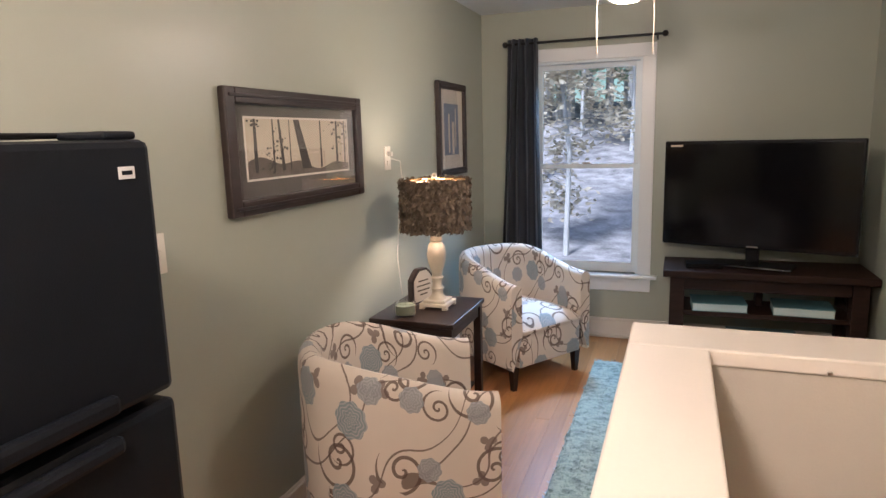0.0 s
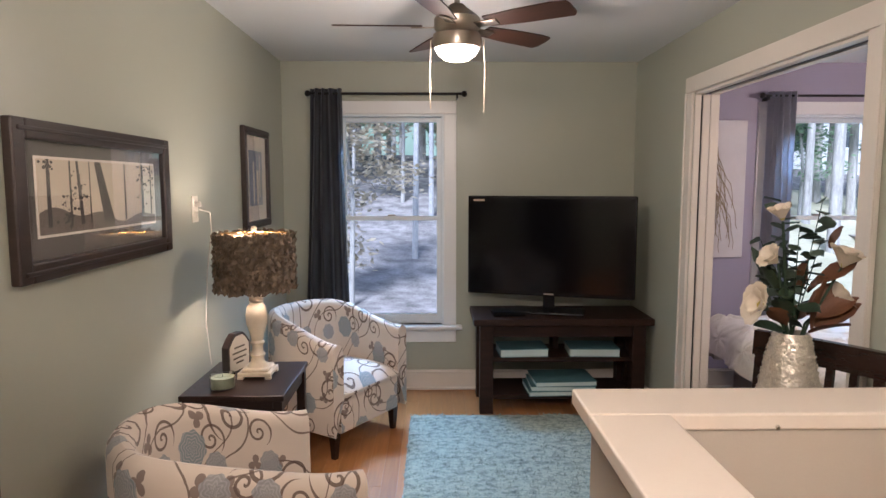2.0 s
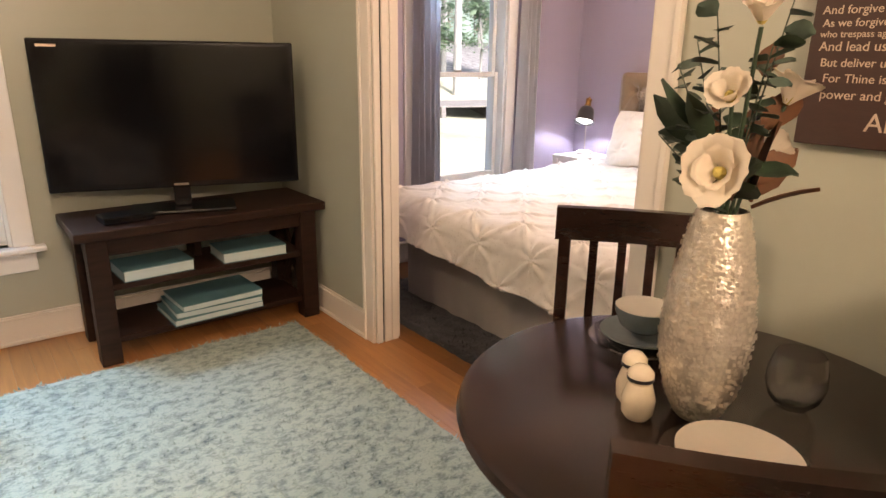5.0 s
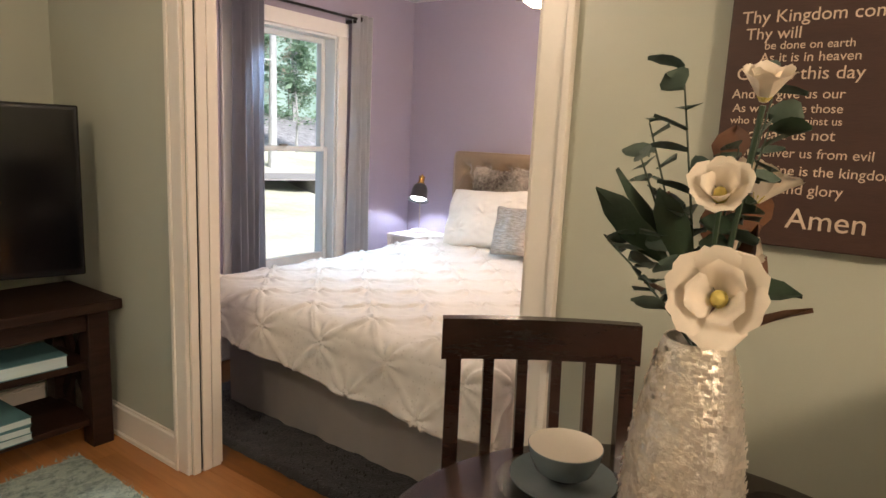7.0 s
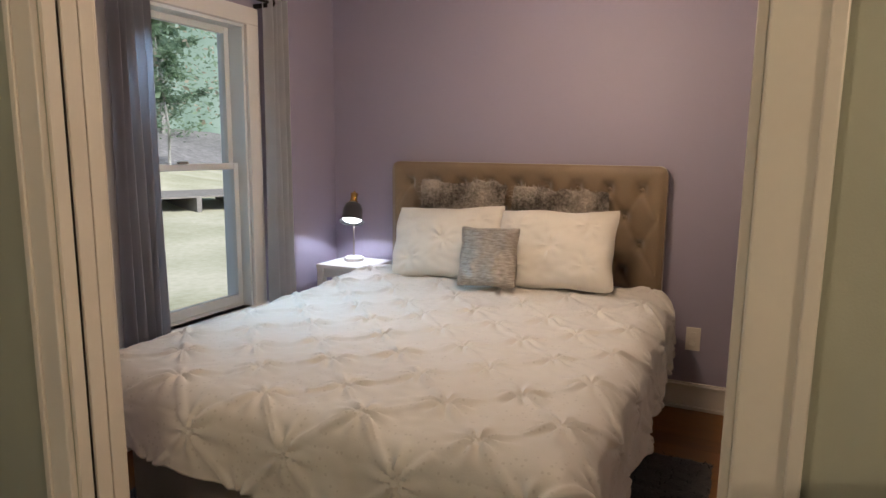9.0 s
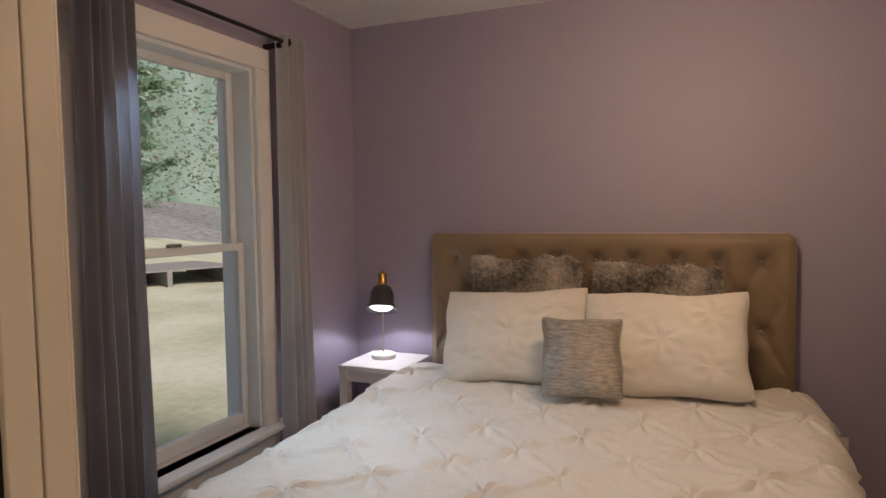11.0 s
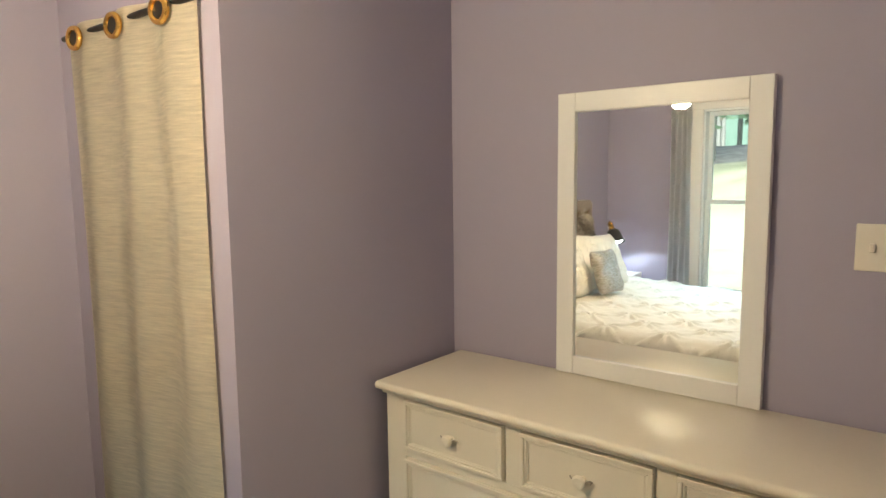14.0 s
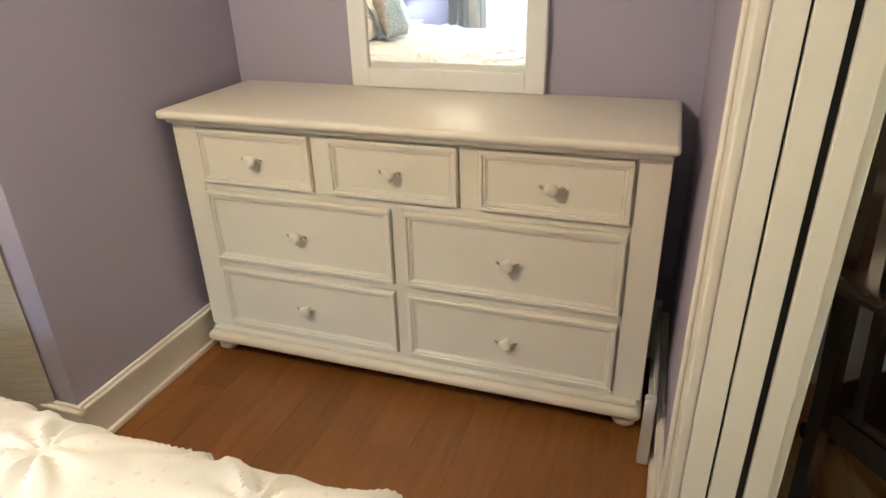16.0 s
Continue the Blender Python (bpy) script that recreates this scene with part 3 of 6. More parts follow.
def plate(name, x, y, z, facing, w, h, label, category, toggle=True):
    base = thing(name, pose(x, y, z, 0, 0, facing), label, category)
    part("cover_plate", box(-w / 2, w / 2, -0.006, 0.0, -h / 2, h / 2, 0.003), PLATE, base)
    if toggle:
        part("toggle", box(-0.006, 0.006, -0.02, -0.006, -0.012, 0.012, 0.003), PLATE, base)
    else:
        for z in (-0.025, 0.025):
            part("socket", box(-0.016, 0.016, -0.0085, -0.006, z - 0.014, z + 0.014, 0.004), PLATE, base)
    return base


# ---- living room ----
def half_wall():
    base = thing("half_wall", Matrix.Identity(4), "painted half wall with a pale L-shaped ledge on top", "half wall", kind="structure")
    part("ledge_front", box(0.108, XP0 - 0.002, 1.352, 1.49, 1.14, 1.17, 0.004), QUARTZ, base)
    part("ledge_side", box(0.108, 0.246, 0.66, 1.352, 1.14, 1.17, 0.004), QUARTZ, base)
    part("front_panel", box(0.14, XP0 - 0.002, 1.358, 1.46, 0, 1.14), PLASTER, base)
    part("side_panel", box(0.14, 0.228, 0.68, 1.358, 0, 1.14), PLASTER, base)
    part("screw", lathe([(0.004, 0), (0.004, 0.002), (0.002, 0.003)], 12), NICKEL, base, "small metal screw head", place=pose(0.43, 1.352, 1.146, 90))


half_wall()


def fridge():
    base = thing("refrigerator", Matrix.Translation((-1.03, 0.80, 0)), "black top-freezer refrigerator against the kitchen wall", "refrigerator")
    part("cabinet", box(-0.21, 0.26, -0.31, 0.30, 0.02, 1.55, 0.012), BLACK, base)
    low = part("lower_door", box(0.264, 0.33, -0.31, 0.30, 0.06, 1.075, 0.014), BLACK, base)
    up = part("freezer_door", box(0.264, 0.33, -0.31, 0.30, 1.09, 1.555, 0.014), BLACK, base)
    part("handle_grip", box(0.325, 0.352, -0.28, 0.16, 1.10, 1.135, 0.010), BLACK, up)
    part("handle_grip", box(0.325, 0.352, -0.28, 0.16, 1.03, 1.062, 0.010), BLACK, low)
    part("hinge_cap", box(0.20, 0.31, 0.22, 0.29, 1.5555, 1.57, 0.005), BLACK, base)
    part("rating_sticker", box(0.3305, 0.3325, 0.222, 0.256, 1.489, 1.510, 0.0005), WHITE, up, "small white sticker with black print")
    part("sticker_print", box(0.3326, 0.3332, 0.228, 0.250, 1.496, 1.503), BLACK, up)
    for x in (-0.17, 0.22):
        for y in (-0.27, 0.26):
            part("foot", lathe([(0.02, 0), (0.02, 0.02)], 10), BLACK, base, place=Matrix.Translation((x, y, 0)))
    tray = thing("serving_tray", Matrix.Translation((-0.91, 0.93, 1.5512)), "thin black metal tray lying on the refrigerator", "tray")
    part("tray_base", box(-0.1, 0.08, -0.15, 0.12, 0, 0.005, 0.002), BLACKMETAL, tray)
    part("tray_rim", tube([(-0.1, -0.15, 0.014), (0.08, -0.15, 0.014), (0.08, 0.12, 0.014), (-0.1, 0.12, 0.014), (-0.1, -0.15, 0.014)], 0.005), BLACKMETAL, tray)


fridge()


def kitchen_lamp():
    base = thing("ceiling_light", Matrix.Translation((-0.25, -0.1, H)), "round flush ceiling light glowing warm white", "ceiling light")
    part("pan", lathe([(0.18, -0.02), (0.2, -0.012), (0.2, 0.0)], 32), NICKEL, base)
    part("diffuser", lathe([(0.02, -0.062), (0.10, -0.055), (0.16, -0.035), (0.175, -0.0205)], 32), BULB, base, smooth=True)


kitchen_lamp()


def ceiling_fan(place, label, drop=0.0, chains=True):
    base = thing("ceiling_fan", Matrix.Translation(place), label, "ceiling fan", "ceiling fans")
    part("canopy", lathe([(0.025, -0.055), (0.05, -0.04), (0.065, 0.0)], 24), NICKEL, base, smooth=True)
    part("downrod", lathe([(0.012, -0.12 - drop), (0.012, -0.055)], 14), NICKEL, base, smooth=True)
    part("motor", lathe([(0.03, -0.115), (0.045, -0.13), (0.085, -0.16), (0.10, -0.175), (0.10, -0.215), (0.085, -0.235), (0.06, -0.24)][::-1], 32), NICKEL, base, smooth=True, place=Matrix.Translation((0, 0, -drop)))
    part("light_fitter", lathe([(0.102, -0.30), (0.108, -0.27), (0.104, -0.242), (0.07, -0.24)], 32), NICKEL, base, smooth=True, place=Matrix.Translation((0, 0, -drop)))
    part("glass_bowl", lathe([(0.012, -0.355), (0.05, -0.348), (0.08, -0.328), (0.096, -0.3005)], 32), BULB, base, "lit frosted glass bowl", smooth=True, place=Matrix.Translation((0, 0, -drop)))
    for k in range(5):
        a = radians(-35 + 72 * k)
        turn = Matrix.Rotation(a, 4, "Z") @ Matrix.Translation((0, 0, -0.205 - drop)) @ Matrix.Rotation(radians(-13), 4, "X")
        bm = bmesh.new()
        rim = [(0.15, -0.045), (0.30, -0.06), (0.46, -0.066), (0.525, -0.058), (0.535, -0.03), (0.535, 0.035), (0.52, 0.06), (0.30, 0.055), (0.15, 0.04)]
        lo = [bm.verts.new((x, y, -0.003)) for x, y in rim]
        hi = [bm.verts.new((x, y, 0.003)) for x, y in rim]
        bm.faces.new(lo[::-1]), bm.faces.new(hi)
        for i in range(len(rim)):
            bm.faces.new((lo[i], lo[(i + 1) % len(rim)], hi[(i + 1) % len(rim)], hi[i]))
        blade = part("blade", bm, FANWOOD, base, place=turn)
        part("blade_iron", box(0.085, 0.20, -0.022, 0.022, -0.010, -0.0035, 0.002), NICKEL, blade)
    for x, low in ((-0.113, -0.56), (0.113, -0.575)) if chains else ():
        part("pull_chain", tube([(x, -0.03, -0.27), (x * 1.05, -0.035, -0.4), (x * 1.02, -0.035, low)], 0.0028, 6), CHAIN, base)


ceiling_fan((-0.05, 3.15, H), "nickel ceiling fan with dark blades and a lit bowl")
ceiling_fan((2.785, 3.302, H), "nickel ceiling fan with dark blades over the bed", 0.035, False)


def drape(x0, x1, y, top, bottom, waves, material, base, flare=0.0, lean=0.0, depth=0.035, phase=0.0):
    def f(u, v):
        z = top + (bottom - top) * v
        grow = 1 + flare * v
        mid = (x0 + x1) / 2 + lean * v
        fold = math.sin(2 * math.pi * waves * u + phase + 0.5 * math.sin(3 * v + 2 * u))
        return (mid + (x0 + (x1 - x0) * u - (x0 + x1) / 2) * grow + 0.006 * math.sin(5 * v + 9 * u), y + depth * (0.75 + 0.25 * v) * fold, z)
    bm = sheet(waves * 12, 26, f)
    bmesh.ops.solidify(bm, geom=bm.faces[:], thickness=0.003)
    return part("fabric_panel", bm, material, base, smooth=True)


def curtain_rod(name, x0, x1, y, z, material, label, r=0.009, wall_y=None):
    base = thing(name, Matrix.Identity(4), label, "curtain rod")
    part("rod", tube([(x0, y, z), (x1, y, z)], r, 12), material, base, smooth=True)
    for x in (x0, x1):
        ball = lathe([(0.004, -0.022), (0.016, -0.016), (0.022, 0.0), (0.016, 0.016), (0.004, 0.022)], 16)
        part("finial", ball, material, base, smooth=True, place=Matrix.Translation((x, y, z)))
    if wall_y is not None:
        for x in (x0 + 0.05, x1 - 0.05):
            part("bracket", box(x - 0.006, x + 0.006, min(y, wall_y), max(y, wall_y), z - 0.03, z - 0.006, 0.002), material, base)
    return base


def curtain(x0, x1, y, top, bottom, waves, material, label, **more):
    base = thing("curtain", Matrix.Identity(4), label, "curtain")
    drape(x0, x1, y, top, bottom, waves, material, base, **more)
    return base


curtain_rod("curtain_rod", -1.05, 0.07, 4.965, 2.20, BLACKMETAL, "thin black metal curtain rod over the living room window", wall_y=YN)
curtain(-1.03, -0.81, 4.965, 2.235, 0.03, 4, GREYDRAPE, "slate grey curtain pulled beside the window", flare=0.62, lean=-0.01, depth=0.04)
curtain_rod("curtain_rod", 2.22, 3.30, 4.955, 2.19, BLACKMETAL, "thin metal curtain rod over the bedroom window", wall_y=YN)
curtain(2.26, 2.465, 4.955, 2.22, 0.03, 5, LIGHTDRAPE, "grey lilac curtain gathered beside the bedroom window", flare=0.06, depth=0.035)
curtain(3.235, 3.405, 4.955, 2.22, 0.03, 4, LITDRAPE, "grey curtain beside the bedroom window, coloured paler for daylight", flare=0.12, depth=0.035, phase=1.0)


def framed_picture(name, y0, y1, z0, z1, label, rim, art):
    base = thing(name, Matrix.Translation((XW, (y0 + y1) / 2, (z0 + z1) / 2)), label, "framed picture")
    w, h = (y1 - y0) / 2, (z1 - z0) / 2
    for sign in (-1, 1):
        part("frame_stile", box(0.0, 0.03, min(sign * w, sign * (w - rim)), max(sign * w, sign * (w - rim)), -h, h, 0.006), FRAMEWOOD, base)
        part("frame_rail", box(0.0, 0.03, -w + rim, w - rim, min(sign * h, sign * (h - rim)), max(sign * h, sign * (h - rim)), 0.006), FRAMEWOOD, base)
        part("frame_bead", box(0.026, 0.036, -w + rim * 0.35, w - rim * 0.35, sign * (h - rim * 0.5) - 0.006, sign * (h - rim * 0.5) + 0.006, 0.003), FRAMEWOOD, base)
    art(base, w - rim, h - rim)
    glass = part("glazing", box(0.017, 0.019, -w + rim, w - rim, -h + rim, h - rim), GLASS, base)
    glass.visible_shadow = False
    return base


def forest_print(base, w, h):
    part("dark_mat", box(0.002, 0.008, -w, w, -h, h), MATDARK, base)
    a, b, lo, hi = -w + 0.065, w - 0.065, -h + 0.07, h - 0.05
    part("inner_mat", box(0.008, 0.010, a - 0.008, b + 0.008, lo - 0.008, hi + 0.008), MATLIGHT, base)
    photo = part("photograph", box(0.010, 0.0112, a, b, lo, hi), SEPIA, base, "sepia photograph of a misty pine wood")
    rng = random.Random(4)

    def ground(u, v):
        return (0.0114, a + (b - a) * u, lo + v * (0.045 + 0.02 * math.sin(5 * u + 1) + 0.012 * math.sin(17 * u)))
    part("printed_ground", sheet(30, 1, ground), SEPIAMID, photo)
    for y, wid, tilt in ((a + 0.05, 0.022, 0.0), (a + 0.16, 0.012, 0.0), (a + 0.21, 0.018, 0.01), (a + 0.27, 0.008, 0.0), (a + 0.35, 0.055, 0.03), (a + 0.50, 0.014, 0.0), (b - 0.10, 0.02, 0.0), (b - 0.03, 0.012, 0.0)):
        bm = bmesh.new()
        q = [bm.verts.new((0.0118, yy, zz)) for yy, zz in ((y - wid / 2 + tilt, lo + 0.02), (y + wid / 2 + tilt * 1.4, lo + 0.02), (y + wid * 0.35 - tilt, hi), (y - wid * 0.35 - tilt, hi))]
        bm.faces.new(q)
        part("printed_trunk", bm, SEPIADARK, photo)
    foliage = bmesh.new()
    for cx, cz, n, s in ((a + 0.2, lo + 0.13, 26, 0.03), (a + 0.05, lo + 0.19, 14, 0.022), (b - 0.09, lo + 0.16, 40, 0.045), (a + 0.14, lo + 0.06, 20, 0.025)):
        for _ in range(n):
            y, z, r = cx + rng.gauss(0, s), min(hi - 0.008, cz + rng.gauss(0, s)), rng.uniform(0.004, 0.01)
            y = min(b - 0.011, max(a + 0.011, y))
            foliage.faces.new([foliage.verts.new((0.0116, y + r * math.cos(t), z + r * 0.6 * math.sin(t))) for t in (0, 1.3, 2.5, 3.8, 5.0)])
    part("printed_foliage", foliage, SEPIADARK, photo)


def blue_print(base, w, h):
    part("light_mat", box(0.002, 0.008, -w, w, -h, h), MATLIGHT, base)
    photo = part("photograph", box(0.008, 0.010, -w + 0.09, w - 0.09, -h + 0.09, h - 0.09), BLUEGREY, base, "blue-grey print with pale upright shapes")
    for y, wid, z0, z1 in ((-0.05, 0.03, -0.15, 0.10), (0.03, 0.045, -0.16, 0.05), (0.08, 0.015, -0.12, 0.14)):
        part("printed_shape", box(0.0102, 0.0108, y - wid / 2, y + wid / 2, z0, z1), MATLIGHT, photo)


framed_picture("framed_picture", 1.975, 2.95, 1.288, 1.732, "wide dark-framed sepia photograph of tall pine trunks", 0.055, forest_print)
framed_picture("framed_picture", 4.01, 4.56, 1.29, 1.893, "tall dark-framed blue-grey print with pale mat", 0.045, blue_print)
outlet = plate("wall_outlet", XW, 3.277, 1.442, 90, 0.072, 0.122, "cream wall outlet plate with a plugged-in lamp cord", "outlet", False)


def tub_chair():
    base = thing("tub_chair", Matrix.Identity(4), "cream tub armchair in floral scroll upholstery", "armchair", "floral tub chairs")
    W, D, T, R = 0.345, 0.70, 0.085, 0.32       # half width, depth, arm thickness, back corner radius

    def outline(s, inset):
        """The U of the shell from the south arm's front round the back, at an inset from its outer face; front at x = 0."""
        w, r = W - inset, max(0.05, R - inset)
        back = -D + inset
        straight, arc, flat = D - inset - r, r * math.pi / 2, 2 * (w - r)
        total = 2 * straight + 2 * arc + flat
        d = s * total
        if d < straight:
            return (-d, -w)
        d -= straight
        if d < arc:
            a = d / r
            return (back + r - r * math.sin(a), -w + r - r * math.cos(a))
        d -= arc
        if d < flat:
            return (back, -w + r + d)
        d -= flat
        if d < arc:
            a = d / r
            return (back + r - r * math.cos(a), w - r + r * math.sin(a))
        d -= arc
        return (back + r + d, w)

    def top(s):
        k = min(1, max(0, (0.5 - abs(s - 0.5)) / 0.36))
        return 0.675 + 0.125 * k * k * (3 - 2 * k)

    section = [(0.014, 0.0), (0.0, 0.02), (0.0, 0.5), (0.0, 0.9), (0.004, 0.95), (0.02, 0.985), (0.0425, 1.0), (0.065, 0.985), (0.081, 0.95), (0.085, 0.9), (0.088, 0.55), (0.09, 0.40)]
    runs = [0.0]
    for (a, b), (c, d) in zip(section, section[1:]):
        runs.append(runs[-1] + math.hypot(c - a, (d - b) * 0.56))

    def f(u, v):
        i, h = section[round(v * (len(section) - 1))]
        x, y = outline(u, i)
        return (x, y, 0.15 + h * (top(u) - 0.15))
    n = 60
    bm = sheet(n, len(section) - 1, f, uv=lambda u, v: (u * 1.95, runs[round(v * (len(section) - 1))]))
    layer = bm.loops.layers.uv.verify()
    bm.verts.ensure_lookup_table()
    m = len(section)
    for first, shift in ((0, 2.1), (n * m, 3.3)):
        ring = [bm.verts[first + j] for j in range(m)]
        face = bm.faces.new(ring)
        for loop in face.loops:
            loop[layer].uv = (shift + loop.vert.co.y, loop.vert.co.z)
    part("shell", bm, FLORAL, base, smooth=True)
    part("seat_base", uv_box(box(-D + 0.10, -0.012, -W + 0.075, W - 0.075, 0.15, 0.36, 0.012)), FLORAL, base, smooth=True)

    def cushion(u, v):
        a, b = 2 * u - 1, 2 * v - 1
        crown = (1 - abs(a) ** 4) * (1 - abs(b) ** 4)
        return (-0.29 + 0.295 * a, 0.258 * b, 0.36 + 0.02 + 0.085 * crown ** 0.5)
    bm = sheet(16, 16, cushion, uv=lambda u, v: (u * 0.55 + 5, v * 0.5))
    part("seat_cushion", bm, FLORAL, base, smooth=True)
    part("cushion_border", uv_box(box(-0.585, 0.005, -0.258, 0.258, 0.355, 0.388, 0.012)), FLORAL, base, smooth=True)
    for x in (-0.06, -D + 0.12):
        for y in (-W + 0.07, W - 0.07):
            part("leg", lathe([(0.02, 0), (0.034, 0.151)], 4), ESPRESSO, base, "short tapered dark wooden leg", place=pose(x, y, 0, 0, 0, 45))
    return base


chair = tub_chair()
chair.matrix_basis = pose(-0.515, 2.485, 0, 0, 0, 27.8)
tagged(chair, "cream tub armchair in floral scroll upholstery near the refrigerator")
other = copy_thing(chair, pose(-0.515, 4.01, 0, 0, 0, -33))
tagged(other, "cream tub armchair in floral scroll upholstery before the window")


def end_table():
    base = thing("end_table", Matrix.Translation((-0.995, 3.16, 0)), "square dark espresso wooden end table between the armchairs", "side table")
    part("tabletop", box(-0.22, 0.217, -0.262, 0.262, 0.655, 0.68, 0.004), ESPRESSO, base)
    for x in (-0.19, 0.187):
        for y in (-0.232, 0.232):
            part("leg", box(x - 0.02, x + 0.02, y - 0.02, y + 0.02, 0, 0.655, 0.003), ESPRESSO, base)
    for y in (-0.232, 0.232):
        part("apron", box(-0.17, 0.167, y - 0.009, y + 0.009, 0.59, 0.655), ESPRESSO, base)
    for x in (-0.19, 0.187):
        part("apron", box(x - 0.009, x + 0.009, -0.212, 0.212, 0.59, 0.655), ESPRESSO, base)
    part("lower_shelf", box(-0.17, 0.167, -0.212, 0.212, 0.2, 0.218), ESPRESSO, base)


end_table()


def table_lamp():
    base = thing("table_lamp", Matrix.Translation((-0.962, 3.195, 0.68)), "antique white turned table lamp with shaggy brown shade", "table lamp")
    foot = bmesh.new()
    box(-0.075, 0.075, -0.075, 0.075, 0.012, 0.03, 0.004, bm=foot)
    box(-0.06, 0.06, -0.06, 0.06, 0.03, 0.045, 0.006, bm=foot)
    part("foot_plate", foot, ANTIQUE, base)
    for x in (-0.062, 0.062):
        for y in (-0.062, 0.062):
            part("foot", box(x - 0.014, x + 0.014, y - 0.014, y + 0.014, 0, 0.012, 0.003), ANTIQUE, base)
    prof = [(0.05, 0.045), (0.032, 0.065), (0.028, 0.085), (0.036, 0.1), (0.026, 0.112), (0.024, 0.14), (0.034, 0.155), (0.026, 0.165), (0.03, 0.19), (0.046, 0.24), (0.05, 0.28), (0.042, 0.32), (0.028, 0.34), (0.034, 0.35), (0.03, 0.362), (0.034, 0.375), (0.03, 0.39), (0.034, 0.402), (0.026, 0.425), (0.026, 0.44)]
    part("turned_column", lathe(prof, 28), ANTIQUE, base, smooth=True)
    part("stem", lathe([(0.006, 0.44), (0.006, 0.665)], 10), BRASS, base)
    part("finial", lathe([(0.006, 0.665), (0.013, 0.672), (0.013, 0.684), (0.004, 0.69)], 14), ANTIQUE, base, smooth=True)
    part("bulb", lathe([(0.012, 0.47), (0.03, 0.51), (0.028, 0.535), (0.01, 0.555)], 16), BULB, base, smooth=True)
    part("harp_ring", tube([(0.158 * math.cos(t), 0.158 * math.sin(t), 0.651) for t in np.linspace(0, 6.283, 25)], 0.003, 6), BRASS, base)
    for k in range(3):
        part("harp_spoke", tube([(0, 0, 0.655), (0.158 * math.cos(2.1 * k), 0.158 * math.sin(2.1 * k), 0.651)], 0.0025, 6), BRASS, base)
    bm = bmesh.new()
    def liner(u, v):
        a = 2 * math.pi * u
        return (0.164 * math.cos(a), 0.164 * math.sin(a), 0.405 + 0.248 * v)
    sheet(48, 1, liner, bm=bm)
    bmesh.ops.remove_doubles(bm, verts=bm.verts, dist=0.0005)
    bmesh.ops.solidify(bm, geom=bm.faces[:], thickness=0.003)
    shade = part("shade", bm, SHADE, base, "drum shade covered in curled brown ribbon pieces", smooth=True)
    rng = random.Random(7)
    tufts = bmesh.new()
    for _ in range(2600):
        a, z = rng.uniform(0, 2 * math.pi), rng.uniform(0.40, 0.658)
        r = 0.168 + rng.uniform(0, 0.014)
        c = Vector((r * math.cos(a), r * math.sin(a), z))
        u = Vector((-math.sin(a), math.cos(a), 0)) * rng.uniform(0.006, 0.013)
        u.rotate(Euler((rng.uniform(-0.9, 0.9), rng.uniform(-0.9, 0.9), rng.uniform(-0.7, 0.7))))
        w = Vector((0, 0, 1)) * rng.uniform(0.006, 0.013) + Vector((math.cos(a), math.sin(a), 0)) * rng.uniform(-0.008, 0.008)
        tufts.faces.new([tufts.verts.new(c + p) for p in (-u - w, u - w * 0.6, u * 0.8 + w, -u * 0.7 + w * 0.8)])
    tagged(part("ribbon_trim", tufts, SHADE, shade), kind="stuff")
    cord = thing("lamp_cord", Matrix.Identity(4), "thin white lamp cord hanging from the wall outlet", "cord")
    pts = [(XW + 0.02, 3.285, 1.44), (XW + 0.06, 3.31, 1.425), (XW + 0.05, 3.35, 1.33), (XW + 0.02, 3.36, 1.15), (XW + 0.015, 3.33, 0.9), (XW + 0.03, 3.34, 0.69)]
    part("cable", tube(pts, 0.003, 6), CORD, cord, smooth=True)
    part("plug", box(XW + 0.006, XW + 0.03, 3.268, 3.292, 1.452, 1.476, 0.004), CORD, cord)


table_lamp()


def table_clutter():
    candle = thing("jar_candle", Matrix.Translation((-1.065, 3.01, 0.68)), "green wax candle in a clear glass jar", "candle")
    part("jar", lathe([(0.05, 0.0), (0.053, 0.006), (0.053, 0.062), (0.0495, 0.062), (0.0495, 0.006), (0.01, 0.005)], 28), GLASS, candle, smooth=True)
    part("wax", lathe([(0.048, 0.0065), (0.048, 0.05), (0.01, 0.048)], 28), WAX, candle, smooth=True)
    part("wick", tube([(0, 0, 0.048), (0.001, 0, 0.06)], 0.001, 5), BLACKMETAL, candle)
    plaque = thing("wooden_plaque", pose(-1.075, 3.255, 0.68, 0, 0, 72), "small arched plaque with dark frame and pale face", "decoration")
    shape = [(-0.085, 0), (0.085, 0), (0.085, 0.13), (0.055, 0.165), (0.03, 0.185), (-0.03, 0.185), (-0.055, 0.165), (-0.085, 0.13)]
    for nm, mt, s, y0, y1 in (("frame", FRAMEWOOD, 1.0, -0.012, 0.022), ("face", MATLIGHT, 0.87, -0.0135, -0.012)):
        bm = bmesh.new()
        a = [bm.verts.new((x * s, y0, 0.093 + (z - 0.093) * s)) for x, z in shape]
        b = [bm.verts.new((x * s, y1, 0.093 + (z - 0.093) * s)) for x, z in shape]
        bm.faces.new(a), bm.faces.new(b[::-1])
        for i in range(8):
            bm.faces.new((a[i], b[i], b[(i + 1) % 8], a[(i + 1) % 8]))
        part(nm, bm, mt, plaque)
    for z, w in ((0.12, 0.04), (0.095, 0.055), (0.07, 0.05), (0.048, 0.03)):
        part("lettering_bar", box(-w, w, -0.0145, -0.0136, z - 0.004, z + 0.004), SEPIAMID, plaque)


table_clutter()


